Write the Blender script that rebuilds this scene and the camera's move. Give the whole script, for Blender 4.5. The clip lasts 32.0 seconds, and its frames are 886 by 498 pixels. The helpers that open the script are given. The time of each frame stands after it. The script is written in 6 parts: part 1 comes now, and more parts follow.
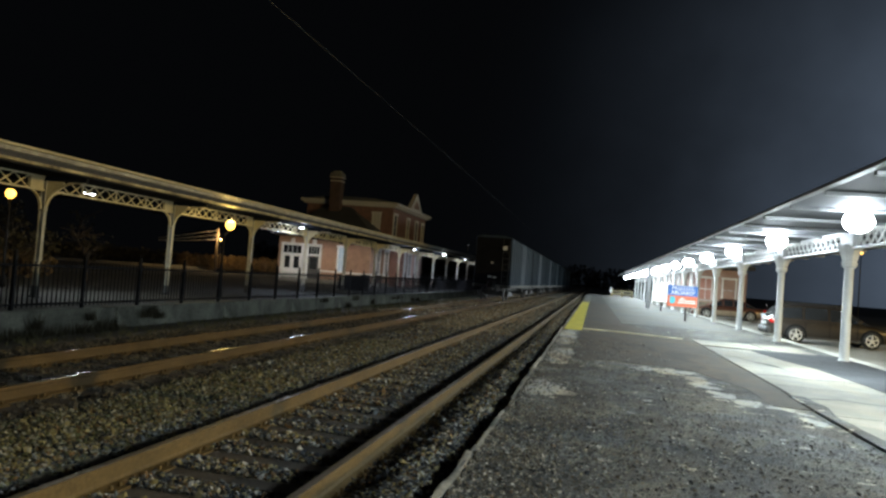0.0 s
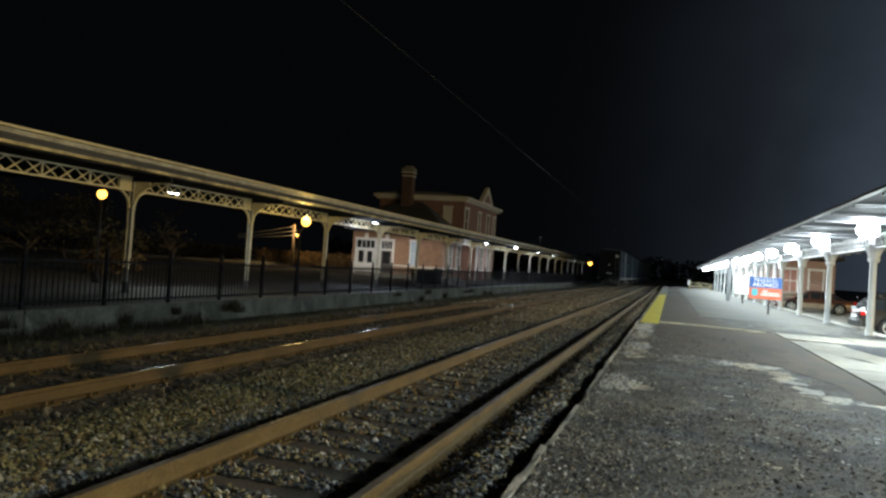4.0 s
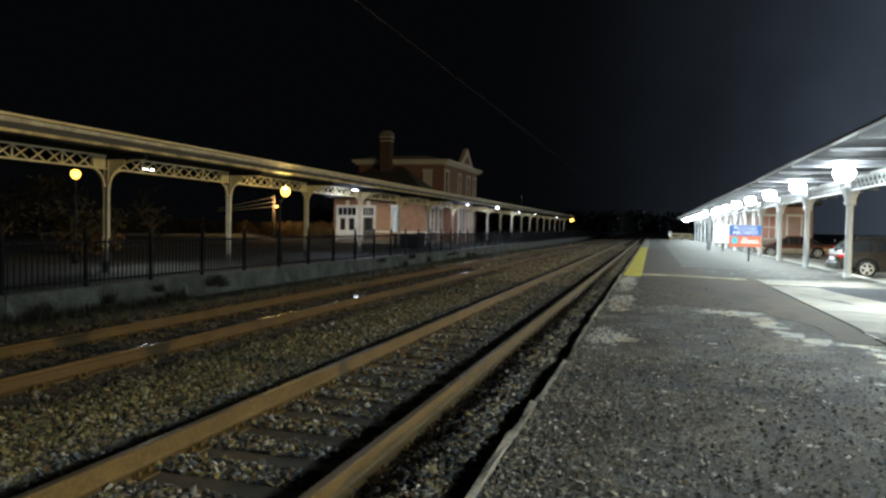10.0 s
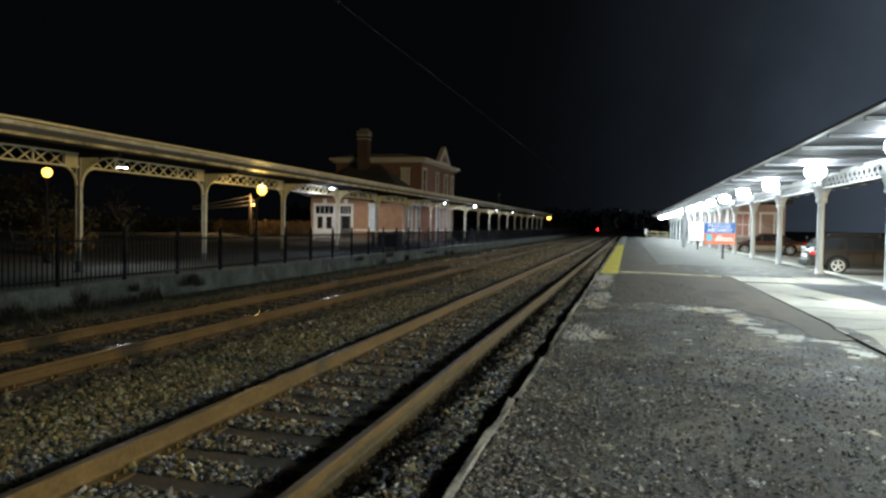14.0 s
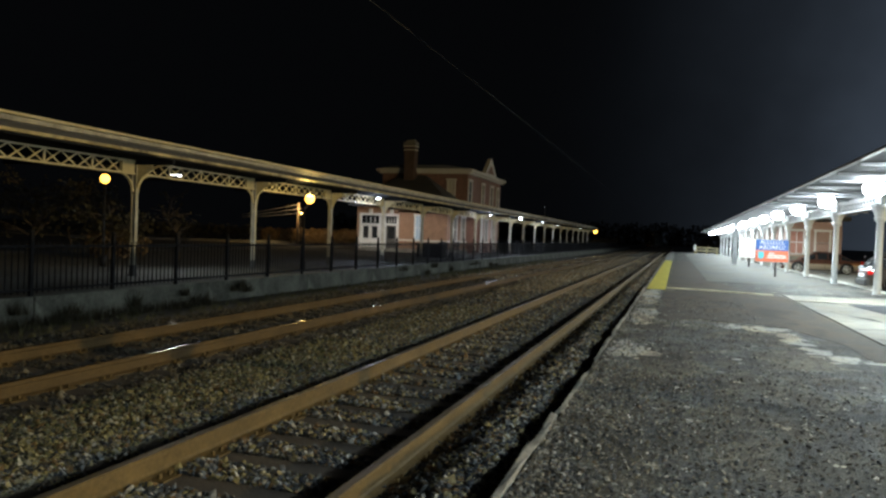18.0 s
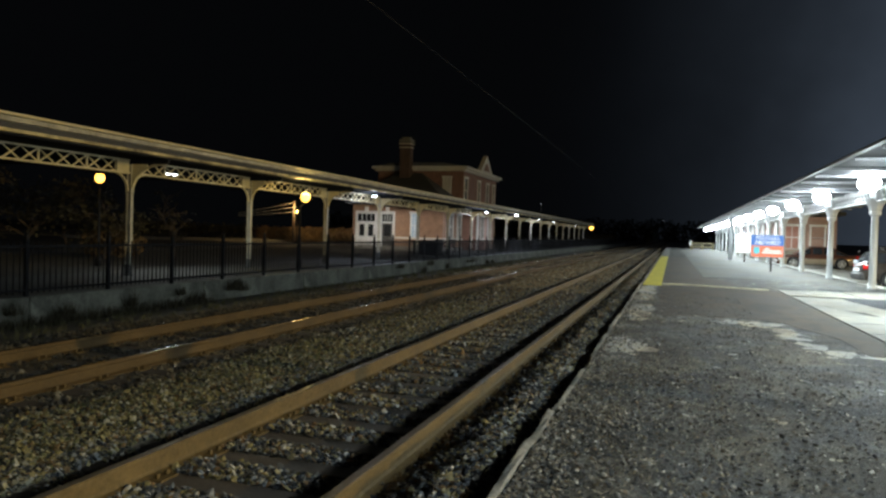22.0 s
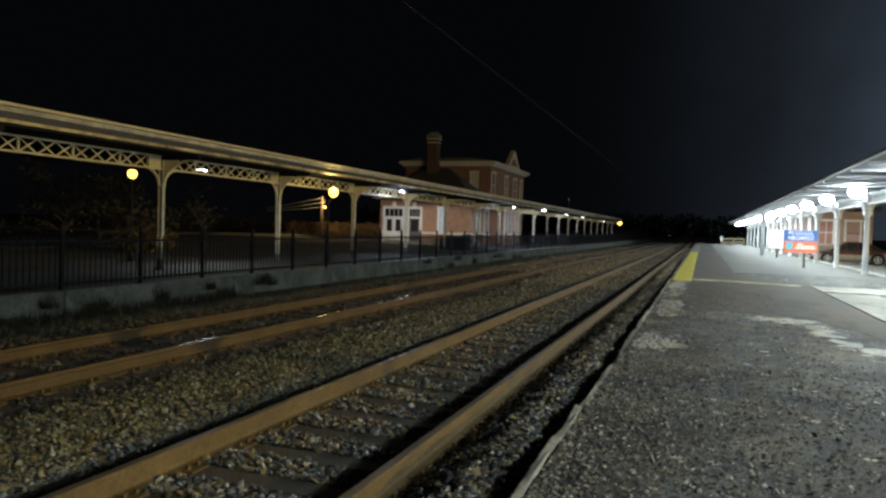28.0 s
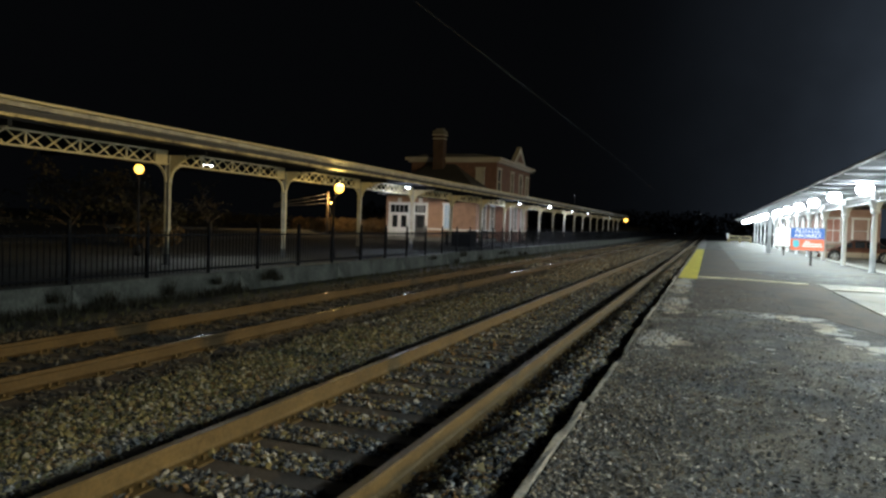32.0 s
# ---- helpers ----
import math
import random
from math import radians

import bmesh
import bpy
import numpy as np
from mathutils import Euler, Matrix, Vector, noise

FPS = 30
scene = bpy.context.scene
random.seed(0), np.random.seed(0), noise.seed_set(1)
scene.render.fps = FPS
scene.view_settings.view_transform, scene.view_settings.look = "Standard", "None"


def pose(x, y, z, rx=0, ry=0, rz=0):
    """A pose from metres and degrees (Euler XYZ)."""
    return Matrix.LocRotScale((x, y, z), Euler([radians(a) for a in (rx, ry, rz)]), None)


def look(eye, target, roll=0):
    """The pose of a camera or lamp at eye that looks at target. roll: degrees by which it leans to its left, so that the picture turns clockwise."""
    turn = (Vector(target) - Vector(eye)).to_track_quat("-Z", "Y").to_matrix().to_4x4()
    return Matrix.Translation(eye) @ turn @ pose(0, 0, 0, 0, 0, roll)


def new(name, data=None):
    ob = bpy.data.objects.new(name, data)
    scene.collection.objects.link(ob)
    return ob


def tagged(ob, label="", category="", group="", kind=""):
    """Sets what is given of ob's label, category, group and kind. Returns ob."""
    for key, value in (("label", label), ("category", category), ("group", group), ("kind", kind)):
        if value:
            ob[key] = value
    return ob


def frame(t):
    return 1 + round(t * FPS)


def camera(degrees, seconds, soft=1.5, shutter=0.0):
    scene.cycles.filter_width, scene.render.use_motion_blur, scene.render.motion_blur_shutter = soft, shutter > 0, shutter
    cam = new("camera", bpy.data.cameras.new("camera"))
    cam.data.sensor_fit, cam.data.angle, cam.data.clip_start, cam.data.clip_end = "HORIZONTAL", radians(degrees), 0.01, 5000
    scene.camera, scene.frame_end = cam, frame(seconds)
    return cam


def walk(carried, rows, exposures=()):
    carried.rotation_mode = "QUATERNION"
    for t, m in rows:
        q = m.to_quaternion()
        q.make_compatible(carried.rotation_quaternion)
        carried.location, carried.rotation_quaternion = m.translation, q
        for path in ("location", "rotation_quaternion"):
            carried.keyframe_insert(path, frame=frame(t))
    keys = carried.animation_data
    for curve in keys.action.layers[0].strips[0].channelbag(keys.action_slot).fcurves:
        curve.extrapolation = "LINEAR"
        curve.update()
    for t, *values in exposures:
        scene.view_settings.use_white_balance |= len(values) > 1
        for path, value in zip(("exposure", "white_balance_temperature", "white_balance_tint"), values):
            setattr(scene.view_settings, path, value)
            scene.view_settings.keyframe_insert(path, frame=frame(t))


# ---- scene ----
# the camera is held in the hand at one spot on the platform: seconds, then tilt, roll and yaw in degrees
AIM = [
    (0, 91.936, -4.505, 11.799), (0.5, 91.594, -4.628, 12.938), (1, 91.410, -5.102, 13.069), (1.5, 91.326, -4.997, 14.230), (2, 91.400, -5.023, 14.687),
    (2.5, 91.421, -4.848, 14.769), (3, 91.277, -4.386, 15.595), (3.5, 91.073, -4.279, 16.629), (4, 91.006, -4.010, 17.513), (4.5, 91.035, -3.906, 17.925),
    (6.5, 90.895, -2.936, 18.066), (7, 89.732, -2.868, 18.231), (7.5, 89.292, -1.709, 17.171), (8, 88.922, -1.064, 16.306), (8.5, 88.555, -0.771, 15.994),
    (9, 88.534, -1.186, 15.958), (9.5, 88.392, -1.570, 16.270), (10, 88.162, -1.178, 16.109), (10.5, 87.997, -1.171, 15.994), (11, 87.890, -0.788, 15.830),
    (11.5, 88.049, -0.752, 15.609), (12, 87.978, -0.920, 15.415), (12.5, 88.068, -0.637, 14.866), (13, 88.014, -1.056, 14.584), (13.5, 87.967, -0.859, 14.320),
    (15.5, 88.773, -2.377, 14.430), (16, 88.864, -2.598, 14.355), (16.5, 88.567, -2.693, 15.240), (17, 88.593, -2.108, 15.835), (17.5, 88.741, -2.221, 17.330),
    (18, 88.855, -2.124, 17.912), (18.5, 88.910, -2.260, 18.452), (19, 88.935, -2.071, 18.861), (19.5, 88.858, -2.121, 18.976), (20, 88.837, -1.761, 18.780),
    (20.5, 88.818, -1.519, 18.468), (21, 88.709, -1.546, 18.566), (21.5, 88.599, -1.839, 18.074), (22, 88.662, -1.745, 17.602), (22.5, 88.807, -1.484, 17.506),
    (23, 88.873, -1.485, 17.537), (23.5, 88.894, -1.416, 17.903), (24, 88.843, -1.750, 17.970), (24.5, 88.802, -1.971, 18.006), (26.5, 88.320, -1.896, 18.435),
    (27, 88.238, -1.458, 19.155), (27.5, 88.206, -1.676, 19.510), (28, 88.207, -1.756, 19.754), (28.5, 88.186, -1.790, 19.959), (29, 88.104, -1.824, 20.081),
    (29.5, 88.007, -1.835, 20.086), (30, 88.045, -1.772, 19.986), (30.5, 88.087, -1.809, 20.094), (31, 88.086, -1.698, 20.139), (31.5, 88.013, -1.928, 20.207),
    (32, 87.892, -1.998, 20.200),
]
EYE = (0.0, 0.0, 1.45)
cam = camera(63.0, 32.0, soft=2.5)
walk(cam, [(t, pose(*EYE, rx, ry, rz)) for t, rx, ry, rz in AIM], exposures=[(0.0, 0.12, 6220, 10), (1.0, 0.12, 6220, 10), (2.0, 0.12, 6320, 10), (32.0, 0.12, 6300, 10)])

# ---- light ----
world = bpy.data.worlds.new("night_sky")
world.use_nodes = True
scene.world = world
sky = world.node_tree.nodes["Background"]
# the night sky, with the glare round the station lamps put into its colour
wn, wl = world.node_tree.nodes, world.node_tree.links
wc = wn.new("ShaderNodeTexCoord")
dot = wn.new("ShaderNodeVectorMath")
dot.operation = "DOT_PRODUCT"
dot.inputs[1].default_value = Vector((0.55, 0.83, 0.07)).normalized()
wl.new(wc.outputs["Generated"], dot.inputs[0])
glare_range = wn.new("ShaderNodeMapRange")
glare_range.inputs["From Min"].default_value, glare_range.inputs["From Max"].default_value = 0.60, 1.0
wl.new(dot.outputs["Value"], glare_range.inputs["Value"])
tint = wn.new("ShaderNodeMix")
tint.data_type = "RGBA"
tint.inputs["A"].default_value, tint.inputs["B"].default_value = (0.125, 0.14, 0.165, 1), (7.6, 9.7, 12.8, 1)
glare_mottle = wn.new("ShaderNodeTexNoise")
glare_mottle.inputs["Scale"].default_value, glare_mottle.inputs["Detail"].default_value = 4.0, 4
wl.new(wc.outputs["Generated"], glare_mottle.inputs["Vector"])
thin = wn.new("ShaderNodeMapRange")
thin.inputs["From Min"].default_value, thin.inputs["From Max"].default_value = 0.3, 0.7
thin.inputs["To Min"].default_value, thin.inputs["To Max"].default_value = 0.6, 1.25
wl.new(glare_mottle.outputs["Fac"], thin.inputs["Value"])
veil = wn.new("ShaderNodeMath")
veil.operation = "MULTIPLY"
fall = wn.new("ShaderNodeMath")
fall.operation = "POWER"
fall.inputs[1].default_value = 5.3
wl.new(glare_range.outputs["Result"], fall.inputs[0])
wl.new(fall.outputs["Value"], veil.inputs[0])
wl.new(thin.outputs["Result"], veil.inputs[1])
wl.new(veil.outputs["Value"], tint.inputs["Factor"])
wl.new(tint.outputs["Result"], sky.inputs["Color"])
sky.inputs["Strength"].default_value = 0.011

LED = (0.86, 1.0, 1.0)
SODIUM = (1.0, 0.73, 0.26)
CANOPY_WATTS = 330
STREET_WATTS = 26000


def lamp(name, place, watts, colour, radius=0.1):
    data = bpy.data.lights.new(name, "POINT")
    data.energy, data.color, data.shadow_soft_size = watts, colour, radius
    ob = new(name, data)
    ob.location = place
    return ob


def downlight(name, place, watts, colour, size=0.5):
    data = bpy.data.lights.new(name, "AREA")
    data.shape, data.size, data.energy, data.color = "DISK", size, watts, colour
    ob = new(name, data)
    ob.location = place
    return ob


# ---- materials ----
MATS = {}


def surface(name, a, b, rough=0.8, metal=0.0, grain=40.0, stain=1.2, bump=0.3, depth=0.01, spread=0.5, random_tint=0.0,
            c=None, coat=0.0, spec=0.5):
    """Two tones mixed by a coarse noise, a fine grain over them, and a relief."""
    if name in MATS:
        return MATS[name]
    m = bpy.data.materials.new(name)
    m.use_nodes = True
    nt = m.node_tree
    n, l = nt.nodes, nt.links
    bsdf = n["Principled BSDF"]
    tc = n.new("ShaderNodeTexCoord")
    big = n.new("ShaderNodeTexNoise")
    big.inputs["Scale"].default_value, big.inputs["Detail"].default_value = stain, 6
    big.inputs["Roughness"].default_value = 0.65
    fine = n.new("ShaderNodeTexNoise")
    fine.inputs["Scale"].default_value, fine.inputs["Detail"].default_value = grain, 4
    fine.inputs["Roughness"].default_value = 0.7
    l.new(tc.outputs["Object"], big.inputs["Vector"])
    l.new(tc.outputs["Object"], fine.inputs["Vector"])
    ramp = n.new("ShaderNodeValToRGB")
    ramp.color_ramp.elements[0].position, ramp.color_ramp.elements[1].position = 0.5 - spread / 2, 0.5 + spread / 2
    ramp.color_ramp.elements[0].color, ramp.color_ramp.elements[1].color = (*a, 1), (*b, 1)
    l.new(big.outputs["Fac"], ramp.inputs["Fac"])
    mix = n.new("ShaderNodeMix")
    mix.data_type, mix.blend_type = "RGBA", "MULTIPLY"
    mix.inputs["Factor"].default_value = 1.0
    tone = n.new("ShaderNodeMapRange")
    tone.inputs["From Min"].default_value, tone.inputs["From Max"].default_value = 0.25, 0.75
    tone.inputs["To Min"].default_value, tone.inputs["To Max"].default_value = 1 - bump, 1 + bump
    l.new(fine.outputs["Fac"], tone.inputs["Value"])
    l.new(ramp.outputs["Color"], mix.inputs["A"])
    l.new(tone.outputs["Result"], mix.inputs["B"])
    colour = mix.outputs["Result"]
    if random_tint:
        info = n.new("ShaderNodeObjectInfo")
        mr = n.new("ShaderNodeMapRange")
        mr.inputs["To Min"].default_value, mr.inputs["To Max"].default_value = 1 - random_tint, 1 + random_tint
        l.new(info.outputs["Random"], mr.inputs["Value"])
        mix2 = n.new("ShaderNodeMix")
        mix2.data_type, mix2.blend_type = "RGBA", "MULTIPLY"
        mix2.inputs["Factor"].default_value = 1.0
        l.new(colour, mix2.inputs["A"])
        l.new(mr.outputs["Result"], mix2.inputs["B"])
        colour = mix2.outputs["Result"]
    l.new(colour, bsdf.inputs["Base Color"])
    rr = n.new("ShaderNodeMapRange")
    rr.inputs["To Min"].default_value, rr.inputs["To Max"].default_value = max(0.03, rough - 0.12), min(1, rough + 0.12)
    l.new(big.outputs["Fac"], rr.inputs["Value"])
    l.new(rr.outputs["Result"], bsdf.inputs["Roughness"])
    bsdf.inputs["Metallic"].default_value = metal
    bsdf.inputs["Specular IOR Level"].default_value = spec
    bsdf.inputs["Coat Weight"].default_value = coat
    bm_node = n.new("ShaderNodeBump")
    bm_node.inputs["Strength"].default_value, bm_node.inputs["Distance"].default_value = 0.6, depth
    l.new(fine.outputs["Fac"], bm_node.inputs["Height"])
    l.new(bm_node.outputs["Normal"], bsdf.inputs["Normal"])
    MATS[name] = m
    return m


def glow(name, colour, strength, base=0.8):
    if name in MATS:
        return MATS[name]
    m = bpy.data.materials.new(name)
    m.use_nodes = True
    bsdf = m.node_tree.nodes["Principled BSDF"]
    bsdf.inputs["Base Color"].default_value = (base, base, base, 1)
    bsdf.inputs["Emission Color"].default_value = (*colour, 1)
    bsdf.inputs["Emission Strength"].default_value = strength
    MATS[name] = m
    return m


def glass(name, tint=(0.02, 0.022, 0.025), rough=0.06):
    if name in MATS:
        return MATS[name]
    m = bpy.data.materials.new(name)
    m.use_nodes = True
    bsdf = m.node_tree.nodes["Principled BSDF"]
    bsdf.inputs["Base Color"].default_value = (*tint, 1)
    bsdf.inputs["Roughness"].default_value = rough
    bsdf.inputs["Specular IOR Level"].default_value = 0.8
    MATS[name] = m
    return m


def stone_material(name, tones, rough=0.85):
    """Loose stones: each one takes its own tone."""
    m = bpy.data.materials.new(name)
    m.use_nodes = True
    n, l = m.node_tree.nodes, m.node_tree.links
    geo = n.new("ShaderNodeNewGeometry")
    ramp = n.new("ShaderNodeValToRGB")
    ramp.color_ramp.interpolation = "CONSTANT"
    while len(ramp.color_ramp.elements) < len(tones):
        ramp.color_ramp.elements.new(0.5)
    for i, tone in enumerate(tones):
        ramp.color_ramp.elements[i].position = i / len(tones)
        ramp.color_ramp.elements[i].color = (*tone, 1)
    l.new(geo.outputs["Random Per Island"], ramp.inputs["Fac"])
    tc = n.new("ShaderNodeTexCoord")
    fine = n.new("ShaderNodeTexNoise")
    fine.inputs["Scale"].default_value = 90
    l.new(tc.outputs["Object"], fine.inputs["Vector"])
    mix = n.new("ShaderNodeMix")
    mix.data_type, mix.blend_type = "RGBA", "OVERLAY"
    mix.inputs["Factor"].default_value = 0.85
    l.new(ramp.outputs["Color"], mix.inputs["A"])
    l.new(fine.outputs["Fac"], mix.inputs["B"])
    l.new(mix.outputs["Result"], n["Principled BSDF"].inputs["Base Color"])
    n["Principled BSDF"].inputs["Roughness"].default_value = rough
    return m


def worn_asphalt(name, dark, light, worn, spots):
    """Coarse open asphalt with pale worn spots: (x, y, half length, half width, turn, weight)."""
    m = surface(name, dark, light, rough=0.85, grain=9, stain=0.55, bump=0.4, depth=0.01, spread=0.34)
    n, l = m.node_tree.nodes, m.node_tree.links
    tc = n.new("ShaderNodeTexCoord")
    bsdf = n["Principled BSDF"]
    rough_of = {}
    for scale in (60.0, 26.0):
        vo = n.new("ShaderNodeTexVoronoi")
        vo.inputs["Scale"].default_value = scale
        l.new(tc.outputs["Object"], vo.inputs["Vector"])
        rough_of[scale] = vo
    chips = n.new("ShaderNodeSeparateColor")
    l.new(rough_of[60.0].outputs["Color"], chips.inputs["Color"])
    tone = n.new("ShaderNodeMapRange")
    tone.inputs["To Min"].default_value, tone.inputs["To Max"].default_value = 0.6, 1.45
    l.new(chips.outputs["Red"], tone.inputs["Value"])
    mul = n.new("ShaderNodeMix")
    mul.data_type, mul.blend_type = "RGBA", "MULTIPLY"
    mul.inputs["Factor"].default_value = 1.0
    l.new(bsdf.inputs["Base Color"].links[0].from_socket, mul.inputs["A"])
    l.new(tone.outputs["Result"], mul.inputs["B"])
    l.new(mul.outputs["Result"], bsdf.inputs["Base Color"])
    grit = n.new("ShaderNodeTexNoise")
    grit.inputs["Scale"].default_value, grit.inputs["Detail"].default_value = 34.0, 7
    grit.inputs["Roughness"].default_value = 0.75
    l.new(tc.outputs["Object"], grit.inputs["Vector"])
    both = n.new("ShaderNodeMath")
    both.operation = "MULTIPLY_ADD"
    l.new(grit.outputs["Fac"], both.inputs[0])
    both.inputs[1].default_value = 2.0
    l.new(chips.outputs["Green"], both.inputs[2])
    bump = n.new("ShaderNodeBump")
    bump.inputs["Strength"].default_value, bump.inputs["Distance"].default_value = 0.9, 0.016
    l.new(both.outputs["Value"], bump.inputs["Height"])
    l.new(bsdf.inputs["Normal"].links[0].from_socket, bump.inputs["Normal"])
    l.new(bump.outputs["Normal"], bsdf.inputs["Normal"])
    warp = n.new("ShaderNodeTexNoise")
    warp.inputs["Scale"].default_value, warp.inputs["Detail"].default_value = 3.2, 7
    warp.inputs["Roughness"].default_value = 0.62
    l.new(tc.outputs["Object"], warp.inputs["Vector"])
    bend = n.new("ShaderNodeTexNoise")
    bend.inputs["Scale"].default_value, bend.inputs["Detail"].default_value = 1.5, 4
    l.new(tc.outputs["Object"], bend.inputs["Vector"])
    off = n.new("ShaderNodeVectorMath")
    off.operation = "MULTIPLY_ADD"
    off.inputs[1].default_value = (0.4, 0.9, 0)
    l.new(bend.outputs["Color"], off.inputs[0])
    l.new(tc.outputs["Object"], off.inputs[2])
    bent = n.new("ShaderNodeVectorMath")
    bent.operation = "SUBTRACT"
    bent.inputs[1].default_value = (0.2, 0.45, 0)
    l.new(off.outputs["Vector"], bent.inputs[0])
    blotch = n.new("ShaderNodeMapRange")
    blotch.inputs["From Min"].default_value, blotch.inputs["From Max"].default_value = 0.35, 0.65
    blotch.inputs["To Min"].default_value, blotch.inputs["To Max"].default_value = 0.55, 1.4
    l.new(bend.outputs["Fac"], blotch.inputs["Value"])
    mul2 = n.new("ShaderNodeMix")
    mul2.data_type, mul2.blend_type = "RGBA", "MULTIPLY"
    mul2.inputs["Factor"].default_value = 1.0
    l.new(bsdf.inputs["Base Color"].links[0].from_socket, mul2.inputs["A"])
    l.new(blotch.outputs["Result"], mul2.inputs["B"])
    l.new(mul2.outputs["Result"], bsdf.inputs["Base Color"])
    total = None
    for x, y, a, b, turn, weight in spots:
        mp = n.new("ShaderNodeMapping")
        mp.vector_type = "TEXTURE"
        mp.inputs["Location"].default_value = (x, y, 0)
        mp.inputs["Rotation"].default_value = (0, 0, radians(turn))
        mp.inputs["Scale"].default_value = (a, b, 1)
        l.new(bent.outputs["Vector"], mp.inputs["Vector"])
        ln = n.new("ShaderNodeVectorMath")
        ln.operation = "LENGTH"
        l.new(mp.outputs["Vector"], ln.inputs[0])
        mr = n.new("ShaderNodeMapRange")
        mr.inputs["From Min"].default_value, mr.inputs["From Max"].default_value = 1.3, 0.0
        mr.inputs["To Max"].default_value = weight
        l.new(ln.outputs["Value"], mr.inputs["Value"])
        if total is None:
            total = mr.outputs["Result"]
        else:
            mx = n.new("ShaderNodeMath")
            mx.operation = "MAXIMUM"
            l.new(total, mx.inputs[0])
            l.new(mr.outputs["Result"], mx.inputs[1])
            total = mx.outputs["Value"]
    add = n.new("ShaderNodeMath")
    add.operation = "MULTIPLY_ADD"
    l.new(warp.outputs["Fac"], add.inputs[0])
    add.inputs[1].default_value = 2.7
    l.new(total, add.inputs[2])
    cut = n.new("ShaderNodeMapRange")
    cut.inputs["From Min"].default_value, cut.inputs["From Max"].default_value = 1.69, 1.73
    l.new(add.outputs["Value"], cut.inputs["Value"])
    old = bsdf.inputs["Base Color"].links[0].from_socket
    mix = n.new("ShaderNodeMix")
    mix.data_type = "RGBA"
    mix.inputs["B"].default_value = (*worn, 1)
    l.new(cut.outputs["Result"], mix.inputs["Factor"])
    l.new(old, mix.inputs["A"])
    l.new(mix.outputs["Result"], bsdf.inputs["Base Color"])
    return m


def mottled(m, scale, amount, stretch=(1.0, 0.55, 1.0)):
    """Brown, slate and dark blotches of dirt and old repairs, multiplied over a material's colour."""
    n, l = m.node_tree.nodes, m.node_tree.links
    bsdf = n["Principled BSDF"]
    tc = n.new("ShaderNodeTexCoord")
    mp = n.new("ShaderNodeMapping")
    mp.inputs["Scale"].default_value = stretch
    l.new(tc.outputs["Object"], mp.inputs["Vector"])
    noise = n.new("ShaderNodeTexNoise")
    noise.inputs["Scale"].default_value, noise.inputs["Detail"].default_value = scale, 5
    noise.inputs["Roughness"].default_value, noise.inputs["Distortion"].default_value = 0.6, 0.8
    l.new(mp.outputs["Vector"], noise.inputs["Vector"])
    ramp = n.new("ShaderNodeValToRGB")
    el = ramp.color_ramp.elements
    el[0].position, el[0].color = 0.33, (0.50, 0.45, 0.40, 1)
    el[1].position, el[1].color = 0.68, (1.20, 1.16, 1.04, 1)
    for at, tone in ((0.42, (1.06, 0.95, 0.77, 1)), (0.49, (0.95, 0.95, 0.92, 1)), (0.56, (0.74, 0.80, 0.95, 1)), (0.61, (1.02, 0.99, 0.88, 1))):
        el.new(at).color = tone
    l.new(noise.outputs["Fac"], ramp.inputs["Fac"])
    mix = n.new("ShaderNodeMix")
    mix.data_type, mix.blend_type = "RGBA", "MULTIPLY"
    mix.inputs["Factor"].default_value = amount
    l.new(bsdf.inputs["Base Color"].links[0].from_socket, mix.inputs["A"])
    l.new(ramp.outputs["Color"], mix.inputs["B"])
    l.new(mix.outputs["Result"], bsdf.inputs["Base Color"])
    return m


SPOTS = [
    (-0.55, 10.1, 0.34, 0.95, 0, 1.25), (-0.60, 14.9, 0.30, 1.7, 0, 1.25), (-0.62, 20.5, 0.26, 3.4, 0, 1.2),
    (1.15, 13.8, 0.36, 0.55, 0, 0.85), (1.62, 13.75, 0.40, 0.55, 0, 0.9), (1.84, 12.5, 0.20, 1.2, 0, 0.85), (1.95, 11.2, 0.22, 0.8, 15, 0.85),
    (2.25, 10.6, 0.45, 0.35, 0, 0.85), (2.75, 9.6, 0.3, 0.5, 0, 0.7), (2.12, 7.8, 0.22, 0.3, 0, 0.5), (2.86, 11.8, 0.2, 2.2, 0, 0.55),
    (0.6, 16.5, 1.1, 0.5, 0, 0.3)]
ASPHALT = mottled(worn_asphalt("worn_asphalt", (0.034, 0.033, 0.029), (0.150, 0.150, 0.138), (0.47, 0.455, 0.40), SPOTS), 1.1, 0.85)
BROWN_ASPHALT = mottled(surface("brown_asphalt", (0.0276, 0.02156, 0.01386), (0.07728, 0.05984, 0.03864), 0.88, grain=55, stain=0.9, bump=0.3, depth=0.006, spread=0.4), 0.8, 1.0)
PATH_ASPHALT = mottled(surface("path_asphalt", (0.0468, 0.0387, 0.02788), (0.0972, 0.0817, 0.06068), 0.88, grain=40, stain=0.6, bump=0.3, depth=0.006, spread=0.4), 0.6, 0.7)
WALK_GREY = mottled(surface("grey_walk", (0.074, 0.074, 0.069), (0.156, 0.153, 0.140), 0.88, grain=30, stain=0.45, bump=0.25, depth=0.006, spread=0.4), 0.5, 0.6)
WORN_YELLOW = surface("worn_yellow_paint", (0.40, 0.36, 0.25), (0.80, 0.73, 0.48), 0.8, grain=9, stain=2.2, bump=0.25, spread=0.3)
